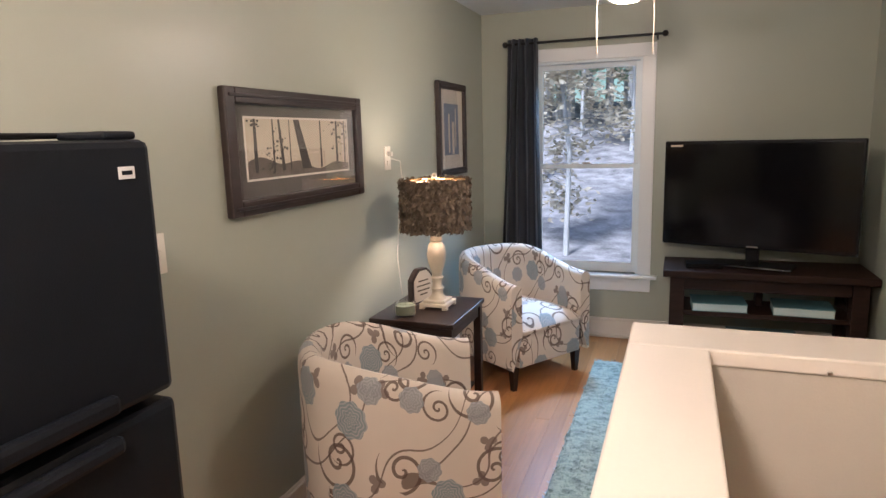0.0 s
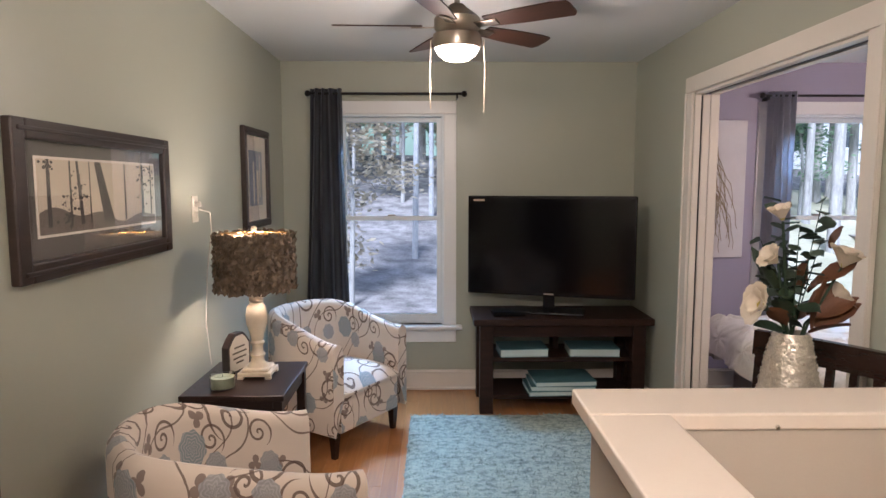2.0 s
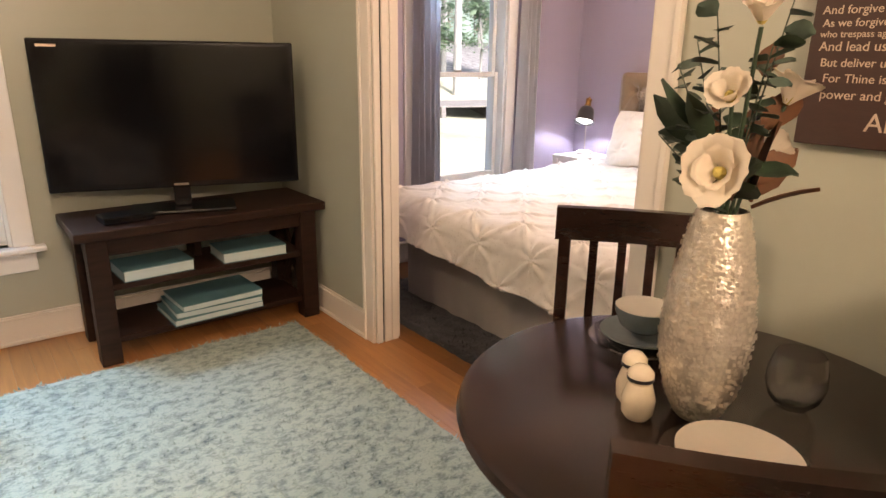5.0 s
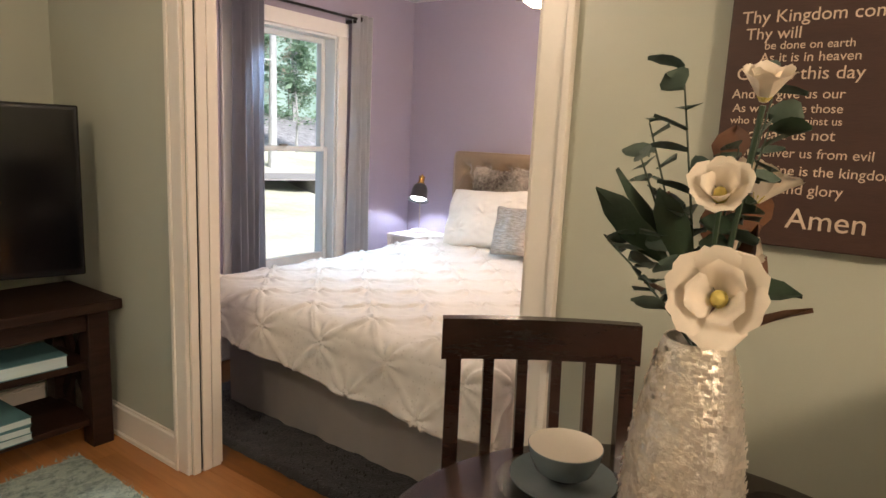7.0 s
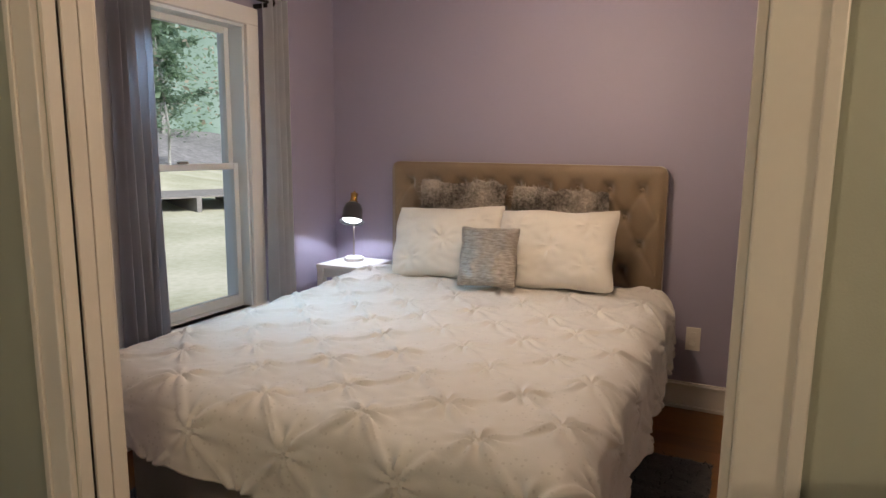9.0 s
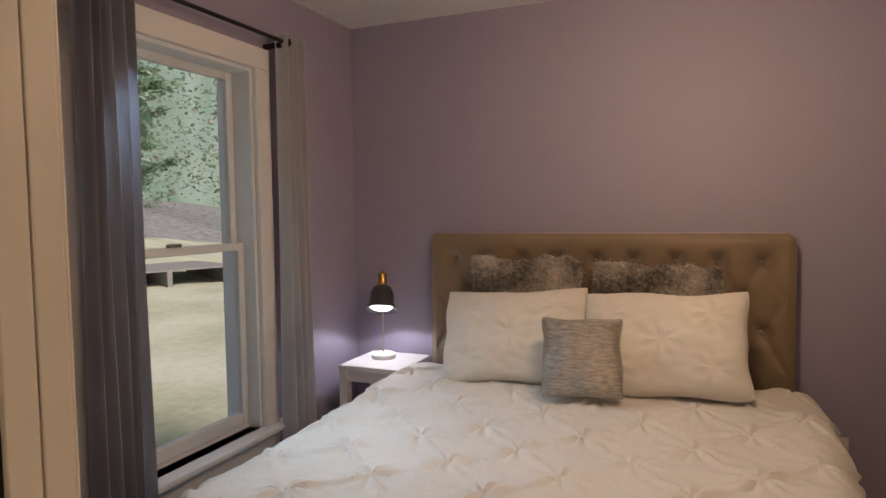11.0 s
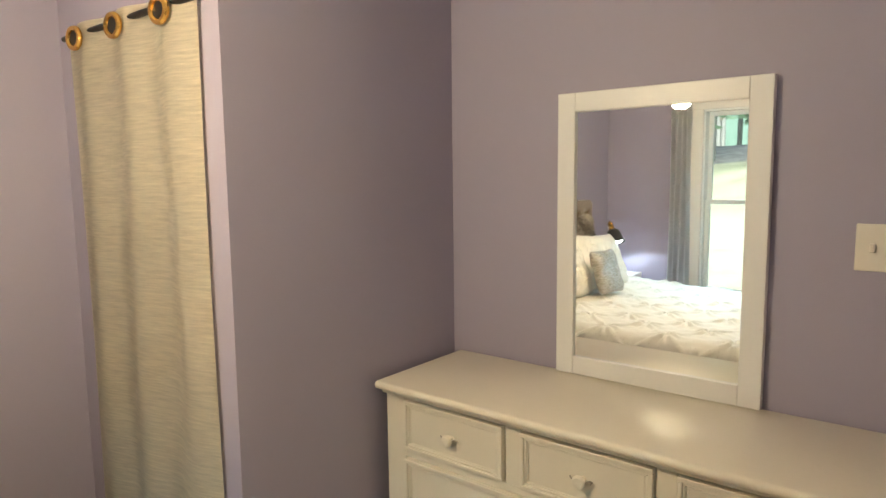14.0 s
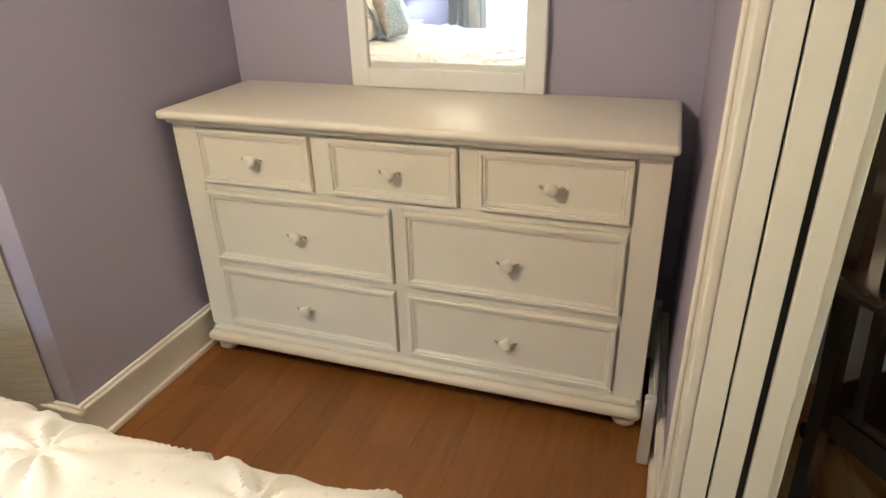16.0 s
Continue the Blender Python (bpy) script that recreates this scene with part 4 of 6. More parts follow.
def tv_bench():
    base = thing("tv_bench", Matrix.Translation((0.72, 4.725, 0)), "rustic dark wooden television bench with two open shelves", "tv stand")
    part("top", box(-0.605, 0.605, -0.255, 0.235, 0.615, 0.66, 0.006), RUSTIC, base)
    part("front_rail", box(-0.47, 0.47, -0.205, -0.18, 0.53, 0.615, 0.003), RUSTIC, base)
    for x in (-0.515, 0.515):
        for y in (-0.175, 0.175):
            part("post", box(x - 0.045, x + 0.045, y - 0.045, y + 0.045, 0, 0.615, 0.004), RUSTIC, base)
        for s in (1, -1):
            m = Matrix.Translation((x, 0, 0.34)) @ Matrix.Rotation(s * radians(58), 4, "X")
            part("cross_brace", box(-0.012 - 0.004 * (s > 0), 0.012 - 0.004 * (s > 0), -0.23, 0.23, -0.02, 0.02), RUSTIC, base, place=m)
    part("middle_shelf", box(-0.5, 0.5, -0.19, 0.19, 0.355, 0.385, 0.003), RUSTIC, base)
    part("bottom_shelf", box(-0.5, 0.5, -0.19, 0.19, 0.095, 0.125, 0.003), RUSTIC, base)
    part("shelf_divider", box(-0.02, 0.02, 0.05, 0.19, 0.385, 0.615, 0.003), RUSTIC, base)

    def book(x, y, z, w, d, h, turn, label):
        b = thing("book", pose(x, y, z, 0, 0, turn), label, "book", "teal books on the bench")
        part("back_cover", box(-w / 2, w / 2, -d / 2, d / 2, 0, 0.004, 0.001), TEALBOOK, b)
        part("page_block", box(-w / 2 + 0.004, w / 2 - 0.004, -d / 2 + 0.003, d / 2 - 0.004, 0.004, h - 0.004), PAPER, b)
        part("front_cover", box(-w / 2, w / 2, -d / 2, d / 2, h - 0.004, h, 0.001), TEALBOOK, b)
    book(0.46, 4.66, 0.385, 0.33, 0.24, 0.055, 3, "thick teal-covered album on the middle shelf")
    book(0.95, 4.66, 0.385, 0.34, 0.24, 0.055, -2, "thick teal-covered album on the middle shelf")
    for k in range(3):
        book(0.72 + 0.01 * k, 4.65, 0.125 + 0.033 * k, 0.46 - 0.02 * k, 0.30, 0.033, (2, -1, 3)[k], "large teal-covered flat album in a stack")


tv_bench()


def television():
    base = thing("television", pose(0.655, 4.715, 0.66, 0, 0, -17), "large black flat-screen television on a swivel foot", "television")
    w = 0.58
    part("housing", box(-w, w, -0.018, 0.03, 0.115, 0.815, 0.008), TVBODY, base)
    part("rear_shell", box(-0.36, 0.36, 0.03, 0.075, 0.2, 0.62, 0.015), TVBODY, base)
    part("screen", box(-w + 0.02, w - 0.02, -0.0195, -0.0181, 0.145, 0.795), SCREEN, base, "switched-off glossy black screen")
    part("neck", box(-0.04, 0.04, -0.005, 0.03, 0.02, 0.125, 0.006), TVBODY, base)
    part("foot", box(-0.25, 0.25, -0.12, 0.10, 0.0, 0.02, 0.008), TVBODY, base)
    part("maker_mark", box(-0.035, 0.035, -0.0205, -0.0182, 0.126, 0.136), NICKEL, base, "small plain silver mark")
    # thin tan strip just in front of the screen's upper left corner
    part("corner_strip", box(-w + 0.04, -w + 0.12, -0.0205, -0.0196, 0.778, 0.79), LETTER, base, "small tan strip on the corner")
    set_box = thing("set_top_box", pose(0.36, 4.62, 0.66, 0, 0, 4), "small black set-top box on the bench", "set-top box")
    part("case", box(-0.11, 0.11, -0.07, 0.07, 0.004, 0.036, 0.004), TVBODY, set_box)
    for x in (-0.09, 0.09):
        part("foot", box(x - 0.01, x + 0.01, -0.05, 0.05, 0, 0.004), TVBODY, set_box)


television()


def rug(name, x0, x1, y0, y1, height, material, label, seed, step=0.022, turn=0.0):
    rng = random.Random(seed)
    def f(u, v):
        e = min(u, 1 - u, v, 1 - v)
        return (x0 + (x1 - x0) * u + rng.uniform(-0.004, 0.004), y0 + (y1 - y0) * v + rng.uniform(-0.004, 0.004), (0.003 if e < 0.002 else height * rng.uniform(0.7, 1.1)))
    ob = solid(name, sheet(int((x1 - x0) / step), int((y1 - y0) / step), f), material, label, "rug", smooth=True)
    tufts = bmesh.new()
    for _ in range(9000):
        x, y = rng.uniform(x0, x1), rng.uniform(y0, y1)
        a, l, w = rng.uniform(0, 6.28), rng.uniform(0.010, 0.02), rng.uniform(0.003, 0.006)
        d, s = Vector((math.cos(a), math.sin(a), 0)), Vector((-math.sin(a), math.cos(a), 0)) * w
        c = Vector((x, y, height * 0.7))
        tufts.faces.new([tufts.verts.new(p) for p in (c - s, c + s, c + d * l + Vector((0, 0, 0.012)))])
    tagged(part("pile", tufts, material, ob), kind="stuff")
    return ob


rug("area_rug", -0.31, 1.122, 2.33, 4.475, 0.016, RUGTEAL, "mottled teal shag rug on the oak floor", 3)


# ---- dining corner ----
def round_table():
    base = thing("round_table", Matrix.Translation((0.84, 1.975, 0)), "round dark mahogany pedestal dining table", "dining table")
    part("tabletop", lathe([(0.46, 0.722), (0.478, 0.728), (0.486, 0.742), (0.48, 0.756), (0.466, 0.76), (0.02, 0.76)], 64), MAHOGANY, base, smooth=True)
    part("sub_top", lathe([(0.16, 0.695), (0.36, 0.70), (0.37, 0.722), (0.02, 0.722)], 40), MAHOGANY, base)
    part("pedestal", lathe([(0.06, 0.12), (0.075, 0.16), (0.05, 0.24), (0.045, 0.45), (0.065, 0.56), (0.05, 0.64), (0.09, 0.696)], 24), MAHOGANY, base, smooth=True)
    for k in range(4):
        m = Matrix.Rotation(radians(45 + 90 * k), 4, "Z")
        part("foot", tube([(0.04, 0, 0.2), (0.16, 0, 0.15), (0.28, 0, 0.06), (0.33, 0, 0.026)], 0.034, 8, taper=0.75), MAHOGANY, base, smooth=True, place=m)


round_table()


def dining_chair():
    base = thing("dining_chair", Matrix.Identity(4), "dark mahogany slat-back dining chair", "dining chair", "chairs round the table")
    w = 0.205
    part("seat", box(-w, w, 0.02, 0.42, 0.435, 0.465, 0.01), MAHOGANY, base)
    for x in (-w + 0.022, w - 0.022):
        part("front_leg", box(x - 0.018, x + 0.018, 0.365, 0.401, 0, 0.435, 0.003), MAHOGANY, base)
        bm = tube([(x, 0.035, 0.0), (x, 0.02, 0.45), (x * 1.0, -0.027, 0.97)], 0.022, 4)
        part("back_post", bm, MAHOGANY, base)
        part("side_rail", box(x - 0.01, x + 0.01, 0.05, 0.36, 0.375, 0.434), MAHOGANY, base)
    for y in (0.03, 0.375):
        part("cross_rail", box(-w + 0.042, w - 0.042, y - 0.009, y + 0.009, 0.375, 0.434), MAHOGANY, base)

    def rail(u, v):
        x = -w - 0.004 + (2 * w + 0.008) * u
        bow = -0.016 * (1 - (2 * u - 1) ** 2)
        k = v * 4
        y, z = ((-0.04, 0.958), (-0.012, 0.958), (-0.02, 1.043), (-0.048, 1.043), (-0.04, 0.958))[round(k)]
        return (x, y + bow, z)
    bm = sheet(14, 4, rail)
    bmesh.ops.remove_doubles(bm, verts=bm.verts, dist=0.0005)
    bmesh.ops.holes_fill(bm, edges=[e for e in bm.edges if e.is_boundary])
    part("top_rail", bm, MAHOGANY, base)
    for k in range(4):
        x = -0.108 + 0.072 * k
        bow = -0.016 * (1 - (x / w) ** 2)
        part("slat", tube([(x, 0.022, 0.46), (x, 0.0 + bow * 0.5, 0.7), (x, -0.026 + bow, 0.968)], 0.0155, 4), MAHOGANY, base)
    return base


seat_a = dining_chair()
seat_a.matrix_basis = pose(1.09, 2.331, 0, 0, 0, 127)
tagged(seat_a, "dark mahogany slat-back dining chair beside the opening")
seat_b = copy_thing(seat_a, pose(0.387, 1.612, 0, 0, 0, -47.8))
tagged(seat_b, "dark mahogany slat-back dining chair before the half wall")


def table_setting():
    z = 0.76
    vase = thing("flower_vase", Matrix.Translation((0.80, 1.968, z)) @ Matrix.Diagonal((1, 1, 1.07, 1)), "tall hammered silver vase with magnolias", "vase")
    prof = [(0.034, 0.0), (0.041, 0.008), (0.062, 0.05), (0.077, 0.11), (0.081, 0.17), (0.074, 0.24), (0.058, 0.32), (0.043, 0.378), (0.039, 0.378), (0.052, 0.31), (0.06, 0.24), (0.02, 0.2)]
    fine = []
    for (r0, z0), (r1, z1) in zip(prof, prof[1:]):
        k = 14 if z1 > z0 and z1 - z0 > 0.03 else 1
        fine += [(r0 + (r1 - r0) * i / k, z0 + (z1 - z0) * i / k) for i in range(k)]
    fine.append(prof[-1])
    part("vessel", lathe(fine, 110, ripple=lambda a, h: 1 + 0.03 * noise.noise(Vector((math.cos(a) * 9, math.sin(a) * 9, h * 110)))), MOSAIC, vase, smooth=True)
    chips = bmesh.new()
    rng = random.Random(11)
    for _ in range(2600):
        h = rng.uniform(0.01, 0.37)
        r = np.interp(h, [p[1] for p in prof[:8]], [p[0] for p in prof[:8]]) * 1.012
        a = rng.uniform(0, 6.283)
        c = Vector((r * math.cos(a), r * math.sin(a), h))
        t, n = Vector((-math.sin(a), math.cos(a), 0)), Vector((math.cos(a), math.sin(a), 0))
        s, q = rng.uniform(0.002, 0.0048), rng.uniform(0.0015, 0.0035)
        tilt = n * rng.uniform(-0.002, 0.004)
        chips.faces.new([chips.verts.new(c + p) for p in (-t * s - Vector((0, 0, q)), t * s - Vector((0, 0, q)) + tilt, t * s + Vector((0, 0, q)) + tilt, -t * s + Vector((0, 0, q)))])
    tagged(part("flake_coating", chips, FLAKE, vase), kind="stuff")

    def leaf(kind, root, tip, width, cup=0.15, holder=vase):
        bm = bmesh.new()
        root, tip = Vector(root), Vector(tip)
        d = tip - root
        side = d.cross(Vector((0.5 * math.sin(91 * root.x + 37 * root.z), 0.8 * math.cos(57 * root.y + 23 * root.z), 0.8)))
        side = (side.normalized() if side.length > 1e-4 else Vector((1, 0, 0))) * width
        up = side.cross(d).normalized()
        rows = []
        for t, k in ((0, 0.12), (0.25, 0.75), (0.5, 1), (0.75, 0.8), (1, 0.04)):
            c = root + d * t + up * cup * d.length * (t * (1 - t))
            rows.append([bm.verts.new(c + side * k * s + up * abs(s) * width * 0.25) for s in (-1, 0, 1)])
        for a, b in zip(rows, rows[1:]):
            for i in range(2):
                bm.faces.new((a[i], a[i + 1], b[i + 1], b[i]))
        part("leaf", bm, kind[0], holder, kind[1], smooth=True)

    def magnolia(name, c, d, size, wide):
        c, d = Vector(c), Vector(d).normalized()
        a = d.orthogonal().normalized()
        b = d.cross(a)
        bm = bmesh.new()
        # petals lie on a cup round the axis, each a little off it
        for ring, count, half, reach, rise in ((0, 3, 66, 0.62 * wide, 1.0), (1, 6, 45, 1.0 * wide, 0.92)):
            for k in range(count):
                mid = 2 * math.pi * (k + 0.5 * ring) / count + 0.15 * math.sin(7 * k + 40 * c.x)
                off = 0.035 * ((k % 2) * 2 - 1) + 0.10 * ring
                rows = []
                for i in range(8):
                    s = i / 7
                    span = radians(half) * (0.45 + 0.55 * math.sin(math.pi * min(1, s * 1.25) / 2)) * max(0.10, 1 - (max(0, s - 0.55) / 0.47) ** 2.6) ** 0.5
                    flare = 0.20 * wide * max(0, s - 0.6) ** 2 * 4
                    rad = 0.10 + (reach + off * s) * math.sin(1.35 * s) + flare
                    tall = rise * (s * (1.12 - 0.42 * wide * s)) - flare * 0.5
                    row = []
                    for q in (-1, -0.6, -0.2, 0.2, 0.6, 1):
                        t = mid + span * q
                        wave = 1 + 0.06 * s * noise.noise(Vector((3 * q + k, 4 * s, 50 * c.z + ring)))
                        row.append(bm.verts.new(c + size * ((a * math.cos(t) + b * math.sin(t)) * rad * wave * (1 + 0.05 * q * q) + d * (tall * wave - 0.05 * s * q * q))))
                    rows.append(row)
                for p, q in zip(rows, rows[1:]):
                    for i in range(5):
                        bm.faces.new((p[i], p[i + 1], q[i + 1], q[i]))
        flower = part(name, bm, PETAL, vase, "open cream magnolia blossom", smooth=True)
        core = lathe([(0.1 * size, 0), (0.2 * size, 0.14 * size), (0.15 * size, 0.36 * size), (0.01 * size, 0.48 * size)], 12)
        part("stamen", core, STAMEN, flower, place=Matrix.Translation(c) @ d.to_track_quat("Z", "Y").to_matrix().to_4x4())

    # place, facing, petal length, openness
    blooms = [((-0.095, -0.04, 0.45), (-0.95, -0.05, 0.3), 0.052, 0.75), ((-0.06, -0.02, 0.555), (-0.8, -0.1, 0.55), 0.046, 0.5), ((-0.07, -0.055, 0.66), (-0.3, -0.1, 0.9), 0.042, 0.42),
              ((0.105, -0.03, 0.545), (0.2, -0.25, 0.9), 0.056, 0.5), ((0.10, 0.0, 0.455), (0.75, -0.2, 0.6), 0.052, 0.55)]
    for c, d, s, wide in blooms:
        magnolia("blossom", c, d, s, wide)
        v = Vector(c)
        part("stem", tube([(0.01 * (v.x > 0), 0.0, 0.30), (v.x * 0.35, v.y * 0.35, 0.40), tuple(v - Vector(d).normalized() * 0.004)], 0.0035, 6), LEAFGREEN, vase)
    rng = random.Random(5)
    greens, rusts, sages = (LEAFGREEN, "glossy dark green leaf"), (LEAFRUST, "leaf with rust-brown underside"), (LEAFSAGE, "small rounded grey-green leaf")
    for k in range(13):
        a = 2.399 * k + rng.uniform(-0.3, 0.3)
        out = Vector((math.cos(a), math.sin(a), 0))
        root = out * rng.uniform(0.015, 0.05) + Vector((0, 0, rng.uniform(0.38, 0.50)))
        tip = root + out * rng.uniform(0.06, 0.11) + Vector((0, 0, rng.uniform(0.0, 0.10)))
        leaf(rusts if out.x > 0.5 else greens, root, tip, rng.uniform(0.020, 0.029))
    for root, tip in (((0.04, -0.03, 0.39), (0.06, -0.05, 0.52)), ((0.05, -0.02, 0.50), (0.15, -0.03, 0.56)), ((0.05, 0.0, 0.39), (0.17, -0.02, 0.45)),
                      ((-0.03, -0.03, 0.40), (-0.09, -0.05, 0.445)), ((0.10, 0.01, 0.585), (0.13, 0.01, 0.64))):
        leaf(rusts, root, tip, 0.027)
    sprays = [Vector((-0.03, 0.125, 0.16)), Vector((-0.02, 0.05, 0.37)), Vector((-0.05, 0.085, 0.27)), Vector((0.02, 0.10, 0.31))]
    for s in range(7):
        a = 1.2 + s * 0.8
        lean = Vector((math.cos(a) * rng.uniform(0.02, 0.09), math.sin(a) * rng.uniform(0.03, 0.09), rng.uniform(0.27, 0.38)))
        lean = sprays[s] if s < 4 else lean
        start = Vector((0, 0, 0.36))
        pts = [start + lean * t + Vector((0, 0, -0.03 * t * t)) for t in (0, 0.25, 0.5, 0.75, 1)]
        sprig = part("sprig", tube(pts, 0.0022, 5, taper=0.5), LEAFGREEN, vase)
        for i in range(11):
            t = 0.25 + 0.75 * i / 10
            p = start + lean * t + Vector((0, 0, -0.03 * t * t))
            b = rng.uniform(0, 6.283)
            o = Vector((math.cos(b), math.sin(b), rng.uniform(-0.2, 0.4))).normalized()
            leaf(sages if s % 2 or s < 4 else greens, p, p + o * rng.uniform(0.034, 0.052), rng.uniform(0.014, 0.021), 0.05, sprig)

    for x, y, lab in ((0.703, 2.03, "small cream ceramic salt shaker"), (0.742, 2.072, "small cream ceramic pepper shaker")):
        s = thing("shaker", Matrix.Translation((x, y, z)), lab, "shaker", "salt and pepper shakers")
        part("body", lathe([(0.022, 0), (0.03, 0.012), (0.032, 0.04), (0.024, 0.068), (0.02, 0.074)], 24), CERAMIC, s, smooth=True)
        part("cap", lathe([(0.021, 0.074), (0.025, 0.079), (0.024, 0.095), (0.014, 0.106), (0.002, 0.109)], 24), CERAMIC, s, smooth=True)
        part("painted_band", lathe([(0.0252, 0.0795), (0.0256, 0.083), (0.0252, 0.0865)], 24), BLACKMETAL, s)
    cup = thing("wine_glass", Matrix.Translation((0.975, 1.865, z)), "clear stemless wine glass standing empty", "glass")
    part("bowl", lathe([(0.022, 0), (0.026, 0.002), (0.046, 0.025), (0.055, 0.055), (0.053, 0.085), (0.045, 0.118), (0.0435, 0.118), (0.0515, 0.085), (0.0535, 0.055), (0.0445, 0.026), (0.02, 0.008)], 36), GLASS, cup, smooth=True)

    def dish(x, y, bowl):
        p = thing("charger_plate", Matrix.Translation((x, y, z)), "clear glass charger plate on the table", "plate", "place settings")
        part("rim_and_well", lathe([(0.07, 0), (0.085, 0.003), (0.125, 0.016), (0.125, 0.019), (0.085, 0.007), (0.01, 0.006)], 40), GLASS, p, smooth=True)
        q = thing("dinner_plate", Matrix.Translation((x, y, z + 0.0195)), "white ceramic plate stacked on the charger", "plate", "place settings")
        part("plate_body", lathe([(0.06, 0), (0.07, 0.002), (0.10, 0.014), (0.10, 0.017), (0.068, 0.006), (0.01, 0.005)], 40), BLUECERAMIC if bowl else WHITECERAMIC, q, smooth=True)
        if bowl:
            b = thing("cereal_bowl", Matrix.Translation((x, y, z + 0.0375)), "cream bowl with blue-grey outside", "bowl", "place settings")
            part("outer_glaze", lathe([(0.035, 0), (0.055, 0.015), (0.068, 0.045), (0.07, 0.06), (0.068, 0.06)], 40), BLUECERAMIC, b, smooth=True)
            part("inner_glaze", lathe([(0.01, 0.008), (0.045, 0.012), (0.062, 0.04), (0.0685, 0.0615)], 40), WHITECERAMIC, b, smooth=True)
    dish(0.985, 2.22, True)
    dish(0.69, 1.825, False)


table_setting()


def prayer_sign():
    base = thing("wall_sign", Matrix.Translation((XP0, 1.925, 1.535)), "dark wooden sign with pale hand-lettered prayer", "sign")
    part("board", box(-0.03, 0.0, -0.165, 0.165, -0.30, 0.30, 0.003), SIGNWOOD, base)
    rows = [("Our Father", 0.05, 0.262, 0.0), ("who art in heaven", 0.026, 0.222, 0.02), ("Hallowed be thy name", 0.024, 0.19, 0.0), ("Thy Kingdom come", 0.032, 0.118, 0.01), ("Thy will", 0.03, 0.088, 0.02),
            ("be done on earth", 0.021, 0.069, 0.055), ("As it is in heaven", 0.024, 0.046, 0.05), ("Give us this day", 0.033, 0.014, 0.012), ("And forgive us our", 0.025, -0.021, 0.008), ("As we forgive those", 0.023, -0.047, 0.012),
            ("who trespass against us", 0.02, -0.069, 0.01), ("And lead us not", 0.028, -0.097, 0.012), ("But deliver us from evil", 0.025, -0.13, 0.02), ("For Thine is the kingdom", 0.026, -0.163, 0.03), ("power and glory", 0.028, -0.198, 0.03), ("Amen", 0.055, -0.262, 0.13)]
    for text, size, z, indent in rows:
        cu = bpy.data.curves.new("lettering", "FONT")
        cu.body, cu.size, cu.extrude = text, size, 0.0006
        tmp = bpy.data.objects.new("lettering", cu)
        me = bpy.data.meshes.new_from_object(tmp)
        bpy.data.objects.remove(tmp)
        me.materials.clear()
        me.materials.append(LETTER)
        wide = max((v.co.x for v in me.vertices), default=0.1)
        k = min(1.0, (0.305 - indent) / wide)
        ob = new("lettering", me)
        ob.parent = base
        ob.matrix_basis = Matrix.Translation((-0.0308, 0.155 - indent, z)) @ Matrix(((0, 0, -1, 0), (-1, 0, 0, 0), (0, 1, 0, 0), (0, 0, 0, 1))) @ Matrix.Diagonal((k, 1, 1, 1))


prayer_sign()


# ---- bedroom ----
BX0, BX1, BY0, BY1 = 1.87, 3.88, 2.95, 4.48      # the mattress


